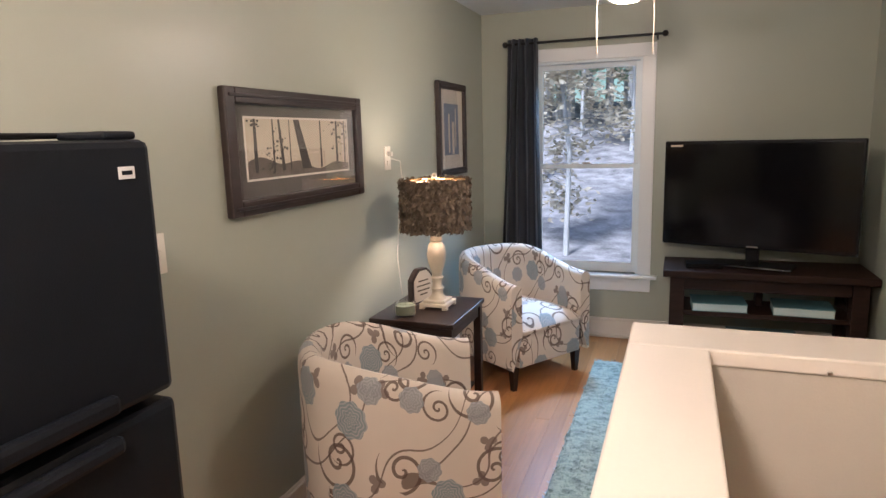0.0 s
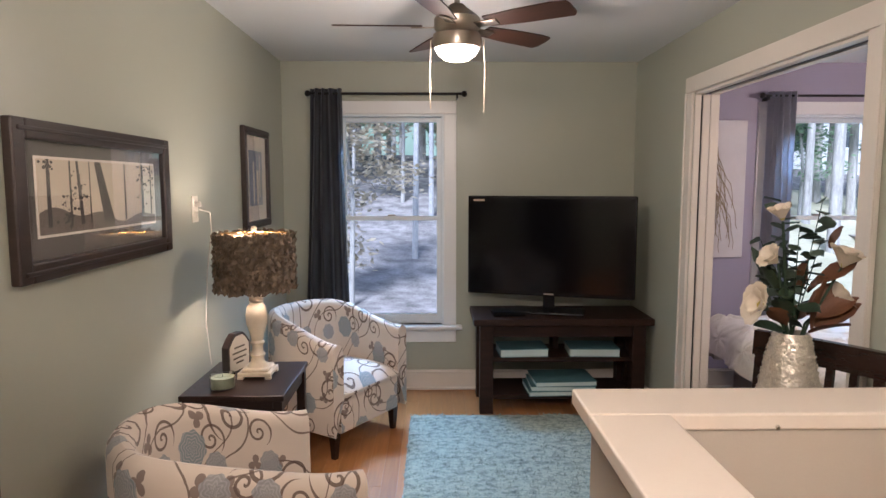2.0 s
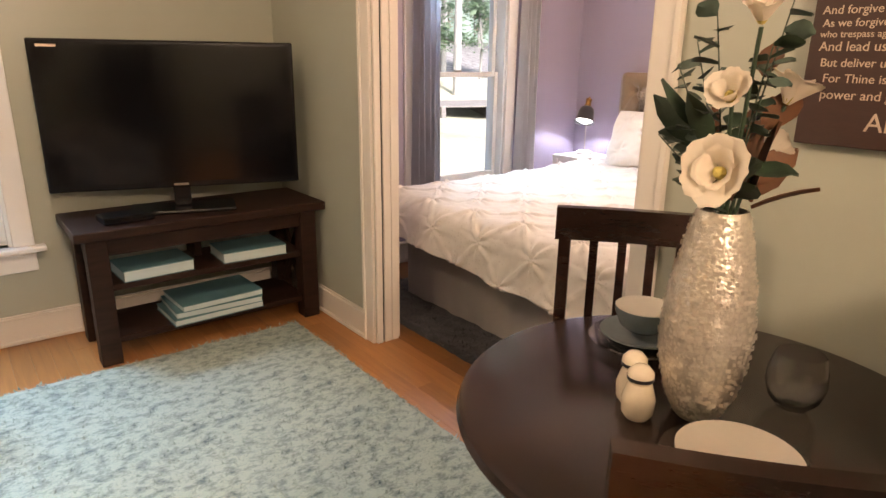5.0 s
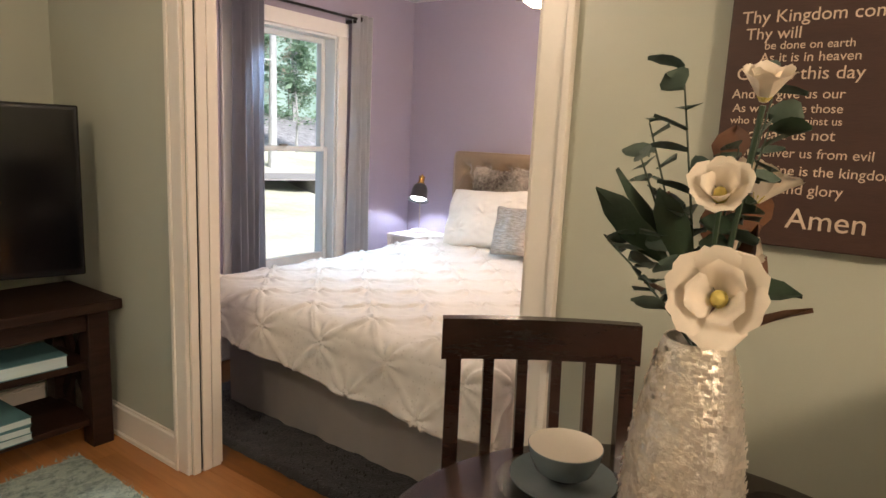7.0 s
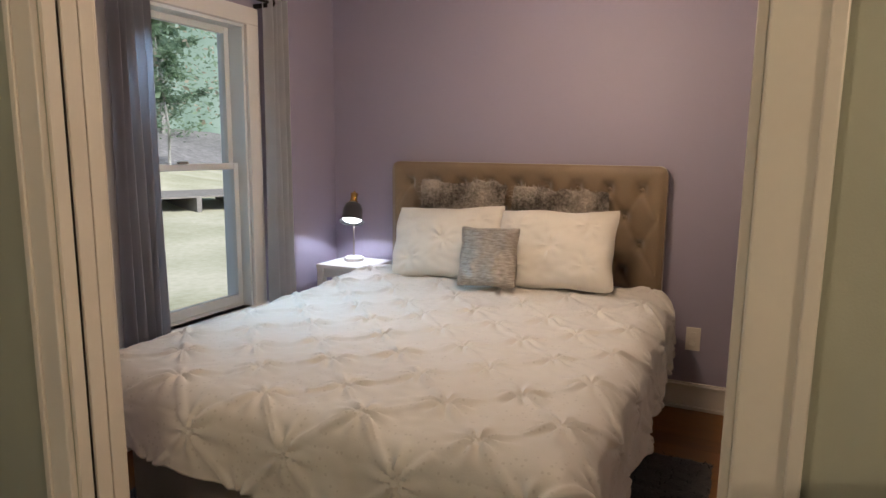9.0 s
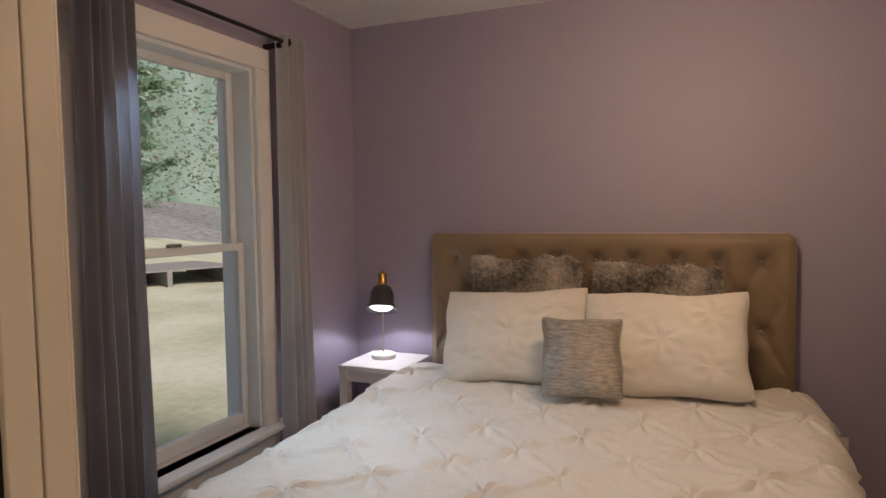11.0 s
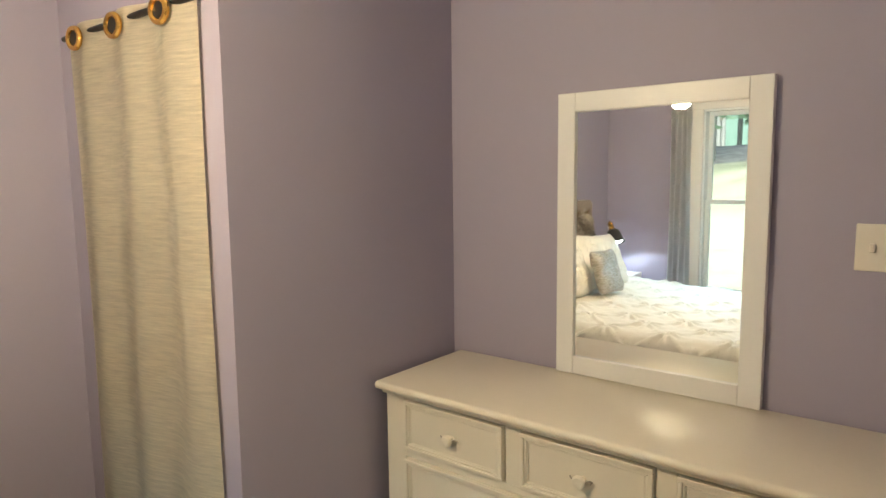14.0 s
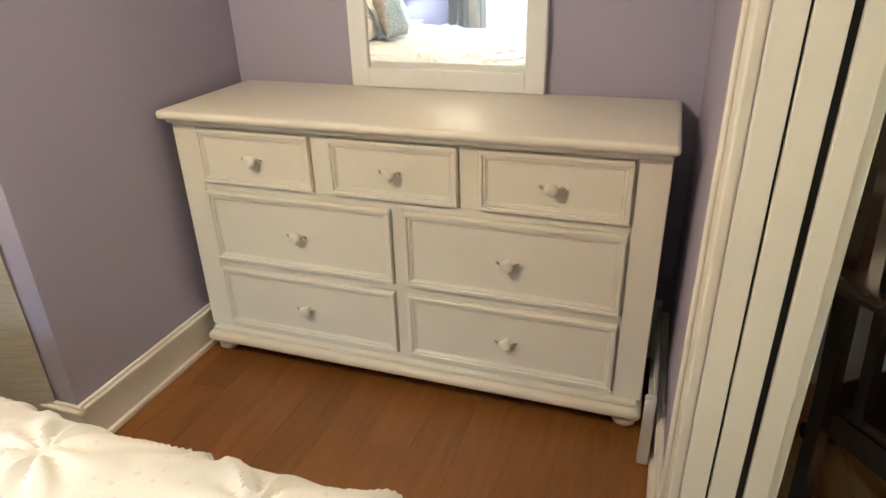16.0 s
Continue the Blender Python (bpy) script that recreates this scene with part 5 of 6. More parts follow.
def bed():
    base = thing("bed", Matrix.Identity(4), "queen bed with tufted taupe headboard and gathered skirt", "bed")
    part("mattress", box(BX0 + 0.02, BX1, BY0 + 0.02, BY1 - 0.02, 0.34, 0.58, 0.05, segments=4), PILLOW, base, smooth=True)
    part("box_spring", box(BX0 + 0.04, BX1, BY0 + 0.04, BY1 - 0.04, 0.12, 0.34, 0.02), SKIRT, base)
    for x in (BX0 + 0.12, BX1 - 0.12):
        for y in (BY0 + 0.12, BY1 - 0.12):
            part("leg", box(x - 0.03, x + 0.03, y - 0.03, y + 0.03, 0, 0.12), BLACKMETAL, base)

    def skirt(u, v):
        length = [BX1 - BX0, BY1 - BY0, BX1 - BX0]
        d = u * sum(length)
        wob = 0.006 * math.sin(d * 21) * (1 - v) + 0.004 * math.sin(d * 47 + 1) * (1 - v)
        if d < length[0]:
            return (BX1 - d, BY0 - wob, 0.02 + 0.34 * v)
        d -= length[0]
        if d < length[1]:
            return (BX0 - wob, BY0 + d, 0.02 + 0.34 * v)
        d -= length[1]
        return (BX0 + d, BY1 + wob, 0.02 + 0.34 * v)
    bm = sheet(260, 5, skirt)
    bmesh.ops.solidify(bm, geom=bm.faces[:], thickness=0.003)
    part("bed_skirt", bm, SKIRT, base, "taupe grey pleated bed skirt", smooth=True)
    y0, y1, x0 = 2.892, 4.557, 3.902
    rows = []
    for r, z in enumerate((1.20, 1.05, 0.90, 0.75)):
        for k in range(9 if r % 2 == 0 else 8):
            rows.append((y0 + 0.13 + (0.0 if r % 2 == 0 else 0.086) + k * 0.1755, z))

    def face(u, v):
        y = y0 + (y1 - y0) * u
        near = max(0.0, 0.05 - min(y - y0, y1 - y))
        z = 0.45 + (1.328 - 0.05 + math.sqrt(0.05 ** 2 - near ** 2) - 0.45) * v
        d = min(math.hypot(y - a, z - b) for a, b in rows)
        dent = 0.05 * math.exp(-(d / 0.034) ** 2)
        crease = 0.0
        for a, b in rows:
            p, q = abs(y - a), abs(z - b)
            if p < 0.09 and q < 0.16:
                crease = max(crease, 0.009 * math.exp(-((p * 0.15 - q * 0.088) / 0.0026) ** 2) * max(0.0, min(1.0, (1.27 - z) / 0.05)))
        e = min(u * (y1 - y0), (1 - u) * (y1 - y0), (1 - v) * 0.87)
        border = 0.02 * math.exp(-(e / 0.02) ** 2)
        return (x0 + dent + crease + border, y, z)
    bm = sheet(200, 108, face)
    edge = [e for e in bm.edges if e.is_boundary]
    out = bmesh.ops.extrude_edge_only(bm, edges=edge)["geom"]
    for v in out:
        if isinstance(v, bmesh.types.BMVert):
            v.co.x = 3.985
    part("headboard", bm, TAUPE, base, "diamond-tufted taupe velvet headboard", smooth=True)
    part("headboard_back", box(3.984, 3.997, y0 + 0.01, y1 - 0.01, 0.1, 1.31), TAUPE, base)
    for a, b in rows:
        part("tuft_button", lathe([(0.003, -0.006), (0.011, -0.002), (0.012, 0.002), (0.011, 0.004)], 10), TAUPE, base, place=Matrix.Translation((x0 + 0.040, a, b)) @ Matrix.Rotation(radians(90), 4, "Y"))


bed()


def comforter():
    """An ivory pintuck comforter: a lattice of pinched stars with creases running between them."""
    top, drop_foot, drop_side = 0.662, 0.28, 0.34
    south, north = BY0 - 0.03, BY1 + 0.055
    x_head = 3.76
    ls, lt = x_head - BX0 + 0.06, north - south
    pitch = 0.25

    def fold(d):
        """Arc length past the edge into (outward, downward)."""
        if d <= 0:
            return 0.0, 0.0
        r = 0.12
        a = d / r
        if a < math.pi / 2:
            return r * math.sin(a), r * (1 - math.cos(a))
        rest = d - r * math.pi / 2
        return r + 0.06 * rest, r + rest * 0.99

    def f(u, v):
        t = -(drop_side + 0.06) + v * (lt + 2 * (drop_side + 0.06))
        s = u * (ls + drop_foot + 0.09 - 0.09 * min(max(t / lt, 0), 1))
        ox, dx = fold(s - ls)
        side = -1 if t < lt / 2 else 1
        past = -t if t < 0 else (t - lt if t > lt else 0)
        oy, dy = fold(past)
        x = x_head - min(s, ls) - ox
        y = south + min(max(t, 0), lt) + side * oy
        rise = min(1.0, max(0.0, (0.75 - s) / 0.5))
        z = top + 0.032 * rise * rise * (3 - 2 * rise) - math.hypot(dx, dy) * (1.0 if not (dx and dy) else 0.93)
        p, q = (s + t) / pitch / 1.41, (s - t) / pitch / 1.41
        i, j = round(p), round(q)
        a, b = p - i, q - j
        r = math.hypot(a, b) * pitch
        ang = math.atan2(b, a)
        dent = -0.014 * math.exp(-(r / 0.022) ** 2)
        rays = math.cos(4 * ang) ** 2 + 0.5 * noise.noise(Vector((ang * 2.2 + 5 * i, 3 * j, r * 6)))
        radial = 0.014 * rays * math.exp(-((r - 0.035) / 0.055) ** 2)
        c1, c2 = abs(a) * pitch, abs(b) * pitch
        k1, k2 = 0.4 + 0.6 * noise.noise(Vector((i * 2.3, j * 3.1 + b, 1.0))), 0.4 + 0.6 * noise.noise(Vector((i * 1.7 + a, j * 2.9, 5.0)))
        seam = 0.015 * (k1 * math.exp(-((c1 - 0.006) / 0.008) ** 2) + k2 * math.exp(-((c2 - 0.006) / 0.008) ** 2)) - 0.008 * (k1 * math.exp(-((c1 + 0.004) / 0.006) ** 2) + k2 * math.exp(-((c2 + 0.004) / 0.006) ** 2))
        slow = 0.010 * noise.noise(Vector((s * 3.5, t * 3.5, 4))) + 0.006 * noise.noise(Vector((s * 9, t * 13, 7))) + 0.0035 * noise.noise(Vector((s * 24, t * 24, 3)))
        h = dent + radial + seam + slow
        hem = 0.016 * math.sin((s if dy > dx else t) * 13 + 1.5 * noise.noise(Vector((s * 4, t * 4, 9)))) * min(1, max(dx, dy) / 0.3)
        n = Vector((0, 0, 1)) if not (dx or dy) else Vector((-min(1, dx / 0.1), side * min(1, dy / 0.1), max(0.0, 1 - max(dx, dy) / 0.1))).normalized()
        return Vector((x, y, z)) + n * (h + (hem if n.z < 0.5 else 0))
    bm = sheet(330, 330, f)
    base = solid("comforter", bm, DUVET, "ivory pintuck comforter spread over the bed", "comforter", smooth=True)
    mod = base.modifiers.new("thickness", "SOLIDIFY")
    mod.thickness = 0.012
    mod.offset = -1


comforter()


def pillow(name, w, h, t, m, material, label, tuck=False, seed=0, tufts=0, category="pillow", group="pillows on the bed"):
    rng = random.Random(seed)

    def side(sign):
        def f(u, v):
            a, b = 2 * u - 1, 2 * v - 1
            k = max(0, (1 - abs(a) ** 2.6) * (1 - abs(b) ** 2.6)) ** 0.42
            pinch_a, pinch_b = 1 - 0.05 * (1 - b * b) ** 1.0 * abs(a) ** 3 - 0.03 * (a * b) ** 6, 1 - 0.08 * (1 - a * a) * abs(b) ** 3 - 0.04 * (a * b) ** 6
            p = Vector((a * w / 2 * pinch_a, sign * t / 2 * k, b * h / 2 * pinch_b))
            wr = noise.noise(Vector((a * 2.2 + seed, b * 2.2, sign))) * 0.016 + noise.noise(Vector((a * 7, b * 7 + seed, sign))) * 0.006
            p.z += 0.05 * h * noise.noise(Vector((a * 1.3 + 3 * seed, b * 0.8, 7.0)))
            p.x += 0.03 * w * noise.noise(Vector((a, b * 1.6 + 5 * seed, 9.0)))
            wr += 0.008 * math.sin(9 * a + 5 * b + 6 * noise.noise(Vector((a * 1.5, b * 1.5, seed * 2.0)))) * abs(a * b)
            if tufts:
                wr *= 2.0
                p.z += 0.014 * noise.noise(Vector((a * 5 + seed, b, 2.0)))
            if tuck:
                for ca, cb in ((0.0, 0.0), (-0.6, 0.5), (0.6, 0.5), (-0.6, -0.5), (0.6, -0.5)):
                    da, db = (a - ca) * w / 2, (b - cb) * h / 2
                    r = math.hypot(da, db)
                    wr += -0.014 * math.exp(-(r / 0.025) ** 2) + 0.006 * math.cos(8 * math.atan2(db, da)) * math.exp(-((r - 0.05) / 0.04) ** 2)
            p.y += sign * wr * k
            return p
        return f
    bm = sheet(52, 40, side(-1))
    sheet(52, 40, side(1), bm=bm)
    bmesh.ops.remove_doubles(bm, verts=bm.verts, dist=0.0006)
    ob = solid(name, bm, material, label, category, smooth=True, place=m, group=group)
    if tufts:
        hair = bmesh.new()
        for s, g in ((-1, side(-1)), (1, side(1))):
            for _ in range(tufts):
                u, v = rng.uniform(0.01, 0.99), rng.uniform(0.01, 0.99)
                c = g(u, v)
                d = Vector((rng.gauss(0, 0.6), s * rng.uniform(0.4, 1), rng.gauss(0.1, 0.6))).normalized() * rng.uniform(0.014, 0.034)
                q = d.orthogonal().normalized() * 0.003
                hair.faces.new([hair.verts.new(p) for p in (c - q, c + q, c + d)])
        tagged(part("fur", hair, material, ob), kind="stuff")
    return ob


# local y faces the headboard; the pillows lean back against it
def lean(x, y, z, tilt, turn=0, roll=0):
    return Matrix.Translation((x, y, z)) @ Matrix.Rotation(radians(-90 + turn), 4, "Z") @ Matrix.Rotation(radians(-tilt), 4, "X") @ Matrix.Rotation(radians(roll), 4, "Y")


pillow("fur_pillow", 0.55, 0.50, 0.14, lean(3.79, 4.03, 0.985, 12), FUR, "brown grey faux fur pillow against the headboard", seed=3, tufts=7000)
pillow("fur_pillow", 0.56, 0.46, 0.14, lean(3.79, 3.45, 0.98, 12, roll=3), FUR, "brown grey faux fur pillow against the headboard", seed=4, tufts=7000)
pillow("bed_pillow", 0.67, 0.44, 0.18, lean(3.61, 4.02, 0.885, 25, 3, -4), PILLOW, "ivory pintuck bed pillow leaning on the headboard", tuck=True, seed=1)
pillow("bed_pillow", 0.655, 0.45, 0.18, lean(3.59, 3.40, 0.895, 25, -3, -3), PILLOW, "ivory pintuck bed pillow leaning on the headboard", tuck=True, seed=2)
pillow("sequin_cushion", 0.32, 0.32, 0.11, lean(3.395, 3.69, 0.864, 20, 2, -3), SEQUIN, "small silver sequined cushion before the pillows", seed=5, category="cushion")
rug("bedside_rug", 1.57, 3.35, 2.56, 4.72, 0.018, RUGDARK, "charcoal shag rug under the bed", 8)


def nightstand():
    base = thing("nightstand", Matrix.Translation((3.80, 4.765, 0)), "small white square nightstand beside the bed", "nightstand")
    part("top", box(-0.18, 0.18, -0.175, 0.175, 0.655, 0.68, 0.003), WHITE, base)
    for x in (-0.155, 0.155):
        for y in (-0.15, 0.15):
            part("leg", box(x - 0.022, x + 0.022, y - 0.022, y + 0.022, 0, 0.655, 0.002), WHITE, base)
    for y in (-0.15, 0.15):
        part("apron", box(-0.133, 0.133, y - 0.01, y + 0.01, 0.60, 0.655), WHITE, base)
    for x in (-0.155, 0.155):
        part("apron", box(x - 0.01, x + 0.01, -0.128, 0.128, 0.60, 0.655), WHITE, base)
    lamp_ob = thing("bedside_lamp", Matrix.Translation((3.84, 4.80, 0.68)), "lit desk lamp with grey bell shade and brass cap", "table lamp")
    part("lamp_base", lathe([(0.062, 0), (0.065, 0.008), (0.065, 0.022), (0.05, 0.03), (0.01, 0.032)], 32), WHITE, lamp_ob, smooth=True)
    part("post", tube([(0, 0, 0.03), (0, 0, 0.36)], 0.0045, 10), NICKEL, lamp_ob)
    tilt = Matrix.Translation((0, 0, 0.37)) @ Matrix.Rotation(radians(26), 4, Vector((-0.35, 0.94, 0))) @ Matrix.Translation((0, 0, -0.37))
    prof = [(0.03, 0.378), (0.05, 0.365), (0.062, 0.33), (0.066, 0.275), (0.082, 0.248), (0.08, 0.248), (0.063, 0.275), (0.058, 0.33), (0.03, 0.37)]
    part("shade", lathe(prof, 36), surface("grey_enamel", (0.055, 0.055, 0.06), 0.35, 0.1, 6, 90, 0.03), lamp_ob, "dark grey bell-shaped metal shade", smooth=True, place=tilt)
    part("brass_cap", lathe([(0.028, 0.378), (0.03, 0.385), (0.022, 0.39), (0.022, 0.435), (0.026, 0.44), (0.01, 0.447), (0.004, 0.462)], 24), BRASS, lamp_ob, smooth=True, place=tilt)
    part("bulb", lathe([(0.014, 0.345), (0.052, 0.30), (0.062, 0.268), (0.05, 0.256), (0.006, 0.252)], 20), COOLBULB, lamp_ob, "lit white reflector bulb", smooth=True, place=tilt)


nightstand()
plate("wall_outlet", XE, 2.718, 0.398, -90, 0.075, 0.13, "cream outlet plate on the lilac wall", "outlet", False)
plate("light_switch", XW, 1.642, 1.225, 90, 0.075, 0.122, "cream light switch plate beside the refrigerator", "light switch")
plate("light_switch", 1.679, YA, 1.348, 180, 0.075, 0.122, "cream light switch plate beside the mirror", "light switch")


def wall_canvas():
    base = thing("canvas_art", Matrix.Translation((1.94, YN, 1.515)), "pale unframed canvas with drooping net-like branches", "canvas")
    part("canvas", box(-0.215, 0.215, -0.03, 0.0, -0.505, 0.505, 0.003), CANVAS, base)
    rng = random.Random(6)
    for k in range(34):
        x, z = rng.uniform(-0.16, -0.02), rng.uniform(-0.05, 0.42)
        pts = []
        dx = rng.uniform(0.012, 0.045)
        for i in range(9):
            pts.append((max(-0.2, min(0.2, x)), -0.031, max(-0.48, z)))
            x += dx + rng.uniform(-0.014, 0.014) - 0.005 * i
            z -= rng.uniform(0.03, 0.085)
        part("painted_branch", tube(pts, 0.0045, 4, taper=0.5), BRANCHINK, base)


wall_canvas()


def closet_curtain():
    rod = thing("curtain_rod", Matrix.Identity(4), "black metal rod over the closet doorway", "curtain rod")
    part("rod", tube([(3.085, 2.405, 2.015), (3.90, 2.405, 2.015)], 0.010, 12), BLACKMETAL, rod, smooth=True)
    for x in (3.09, 3.895):
        part("bracket", box(x - 0.003, x + 0.003, YC, 2.405, 2.008, 2.022, 0.001), BLACKMETAL, rod)
    base = curtain(3.105, 3.885, 2.405, 2.045, 0.06, 3, LINEN, "cream slub linen curtain across the closet doorway", depth=0.017, phase=-1.45)
    for x in (3.225, 3.49, 3.755):
        ring = tube([(0.031 * math.cos(t), 0.0, 0.031 * math.sin(t)) for t in np.linspace(0, 6.283, 21)], 0.009, 8)
        part("grommet", ring, BRASS, base, "antique brass grommet ring", smooth=True, place=pose(x, 2.434, 1.995, 0, 0, 8))
        part("grommet_eye", lathe([(0.024, -0.001), (0.024, 0.001)], 18), BLACKMETAL, base, place=pose(x, 2.434, 1.995, 90, 0, 8))


closet_curtain()


def dresser():
    base = thing("dresser", Matrix.Translation((2.257, YA, 0)), "cream seven-drawer dresser with bun feet and knobs", "dresser")
    f = 0.435
    part("carcass", box(-0.70, 0.70, 0.004, f - 0.006, 0.06, 0.835, 0.003), CREAM, base)
    slab = bmesh.new()
    box(-0.742, 0.743, 0.002, 0.486, 0.842, 0.87, 0.012, bm=slab, segments=3)
    box(-0.725, 0.726, 0.003, 0.466, 0.828, 0.842, 0.005, bm=slab)
    part("top", slab, CREAM, base, smooth=True)
    foot_mould = bmesh.new()
    box(-0.735, 0.735, 0.004, 0.475, 0.05, 0.082, 0.013, bm=foot_mould, segments=3)
    box(-0.72, 0.72, 0.004, 0.455, 0.082, 0.10, 0.008, bm=foot_mould)
    part("base_moulding", foot_mould, CREAM, base, smooth=True)
    for x in (-0.69, 0.69):
        part("stile", box(x - 0.04, x + 0.04, f - 0.02, f + 0.002, 0.10, 0.828, 0.003), CREAM, base)
        for y in (0.06, 0.42):
            part("bun_foot", lathe([(0.022, 0), (0.034, 0.012), (0.036, 0.028), (0.026, 0.042), (0.036, 0.05)], 20), CREAM, base, smooth=True, place=Matrix.Translation((x, y, 0)))
    for z in (0.106, 0.357, 0.628, 0.82):
        part("rail", box(-0.65, 0.65, f - 0.02, f, z - 0.012 if z < 0.8 else z - 0.004, z + 0.012 if z < 0.8 else z + 0.008, 0.002), CREAM, base)
    for z0, z1 in ((0.118, 0.345), (0.369, 0.616)):
        part("mullion", box(-0.02, 0.014, f - 0.02, f, z0, z1, 0.002), CREAM, base)
    for x in (-0.218, 0.228):
        part("mullion", box(x - 0.026, x + 0.026, f - 0.02, f, 0.640, 0.816, 0.002), CREAM, base)

    def drawer(x0, x1, z0, z1):
        d = part("drawer_front", box(x0 + 0.004, x1 - 0.004, f - 0.03, f + 0.004, z0 + 0.004, z1 - 0.004, 0.002), CREAM, base)
        a, b, c, e = x0 + 0.004, x1 - 0.004, z0 + 0.004, z1 - 0.004
        mould = bmesh.new()
        for inset, wide, tall in ((0.0, 0.012, 0.012), (0.012, 0.008, 0.007), (0.020, 0.006, 0.004)):
            for q in ((a + inset, b - inset, c + inset, c + inset + wide), (a + inset, b - inset, e - inset - wide, e - inset),
                      (a + inset, a + inset + wide, c + inset + wide, e - inset - wide), (b - inset - wide, b - inset, c + inset + wide, e - inset - wide)):
                box(q[0], q[1], f + 0.004, f + 0.004 + tall, q[2], q[3], 0.002, bm=mould, segments=1)
        part("panel_moulding", mould, CREAM, d)
        knob = lathe([(0.008, 0), (0.007, 0.012), (0.016, 0.02), (0.019, 0.028), (0.014, 0.036), (0.004, 0.039)], 16)
        mid = Matrix.Translation(((a + b) / 2, f + 0.004, (c + e) / 2))
        part("knob", knob, CREAM, d, "round cream knob", smooth=True, place=mid @ Matrix.Rotation(radians(-90), 4, "X"))
        for s in (-1, 1):
            bm = tube([(s * 0.016, 0.026, 0.0), (s * 0.028, 0.02, 0.008), (s * 0.033, 0.012, 0.002), (s * 0.026, 0.01, -0.006)], 0.0022, 6)
            part("knob_wire", bm, NICKEL, d, "silver wire scroll on the knob", place=mid)
    for x0, x1 in ((0.255, 0.648), (-0.192, 0.202), (-0.648, -0.244)):
        drawer(x0, x1, 0.640, 0.816)
    for z0, z1 in ((0.369, 0.616), (0.118, 0.345)):
        drawer(0.014, 0.648, z0, z1)
        drawer(-0.648, -0.020, z0, z1)


dresser()


def mirror():
    base = thing("mirror", Matrix.Translation((2.241, YA + 0.002, 0.8705)), "white-framed rectangular mirror standing on the dresser", "mirror")
    w, h, r = 0.324, 0.936, 0.062
    for s in (-1, 1):
        part("frame_stile", box(min(s * w, s * (w - r)), max(s * w, s * (w - r)), 0, 0.03, 0, h, 0.003), WHITE, base)
    part("frame_rail", box(-w + r, w - r, 0, 0.0295, 0, r, 0.003), WHITE, base)
    part("frame_rail", box(-w + r, w - r, 0, 0.0295, h - r, h, 0.003), WHITE, base)
    part("mirror_glass", box(-w + r, w - r, 0.002, 0.018, r, h - r), MIRROR, base, "clear silvered mirror glass")


mirror()


def heater():
    base = thing("baseboard_heater", Matrix.Translation((XP1 + 0.028, 1.72, 0)), "grey enamel baseboard heater beside the dresser", "heater")
    part("case", box(-0.0, 0.012, -0.25, 0.235, 0.02, 0.21, 0.004), HEATER, base)
    part("end_cap", box(-0.0, 0.03, 0.235, 0.262, 0.0, 0.22, 0.004), HEATER, base)
    part("end_cap", box(-0.0, 0.03, -0.278, -0.25, 0.0, 0.22, 0.004), HEATER, base)
    part("louvre", box(0.008, 0.02, -0.24, 0.225, 0.15, 0.165, 0.002), HEATER, base)


heater()


# ---- outdoors ----
def ground():
    def height(x, y):
        k = max(0.0, min(1.0, (y - 8 - 0.5 * max(0, x - 3)) / 22))
        return -0.35 + 3.2 * k * k * (3 - 2 * k) + 0.12 * noise.noise(Vector((x * 0.3, y * 0.3, 0)))
    bm = bmesh.new()
    xs = [-600, -200, -80] + [-40 + 1.6 * i for i in range(61)] + [80, 200, 600]
    ys = [-600, -200, -60, -20, 4.0] + [5.3 + 1.2 * i for i in range(46)] + [90, 200, 600]
    g = [[bm.verts.new((x, y, height(x, y) if y > 5 else -0.35)) for y in ys] for x in xs]
    for i in range(len(xs) - 1):
        for j in range(len(ys) - 1):
            bm.faces.new((g[i][j], g[i + 1][j], g[i + 1][j + 1], g[i][j + 1]))
    ob = solid("ground", bm, LITTER, "pale lawn running into leaf-covered woodland", "ground", "structure", smooth=True)
    ob.data.materials.append(HILL)
    for p in ob.data.polygons:
        c = p.center
        if c.x < 1.5 + 0.35 * max(0, c.y - 8) - 2 or c.y > 24:
            p.material_index = 1
    return height


ground_height = ground()


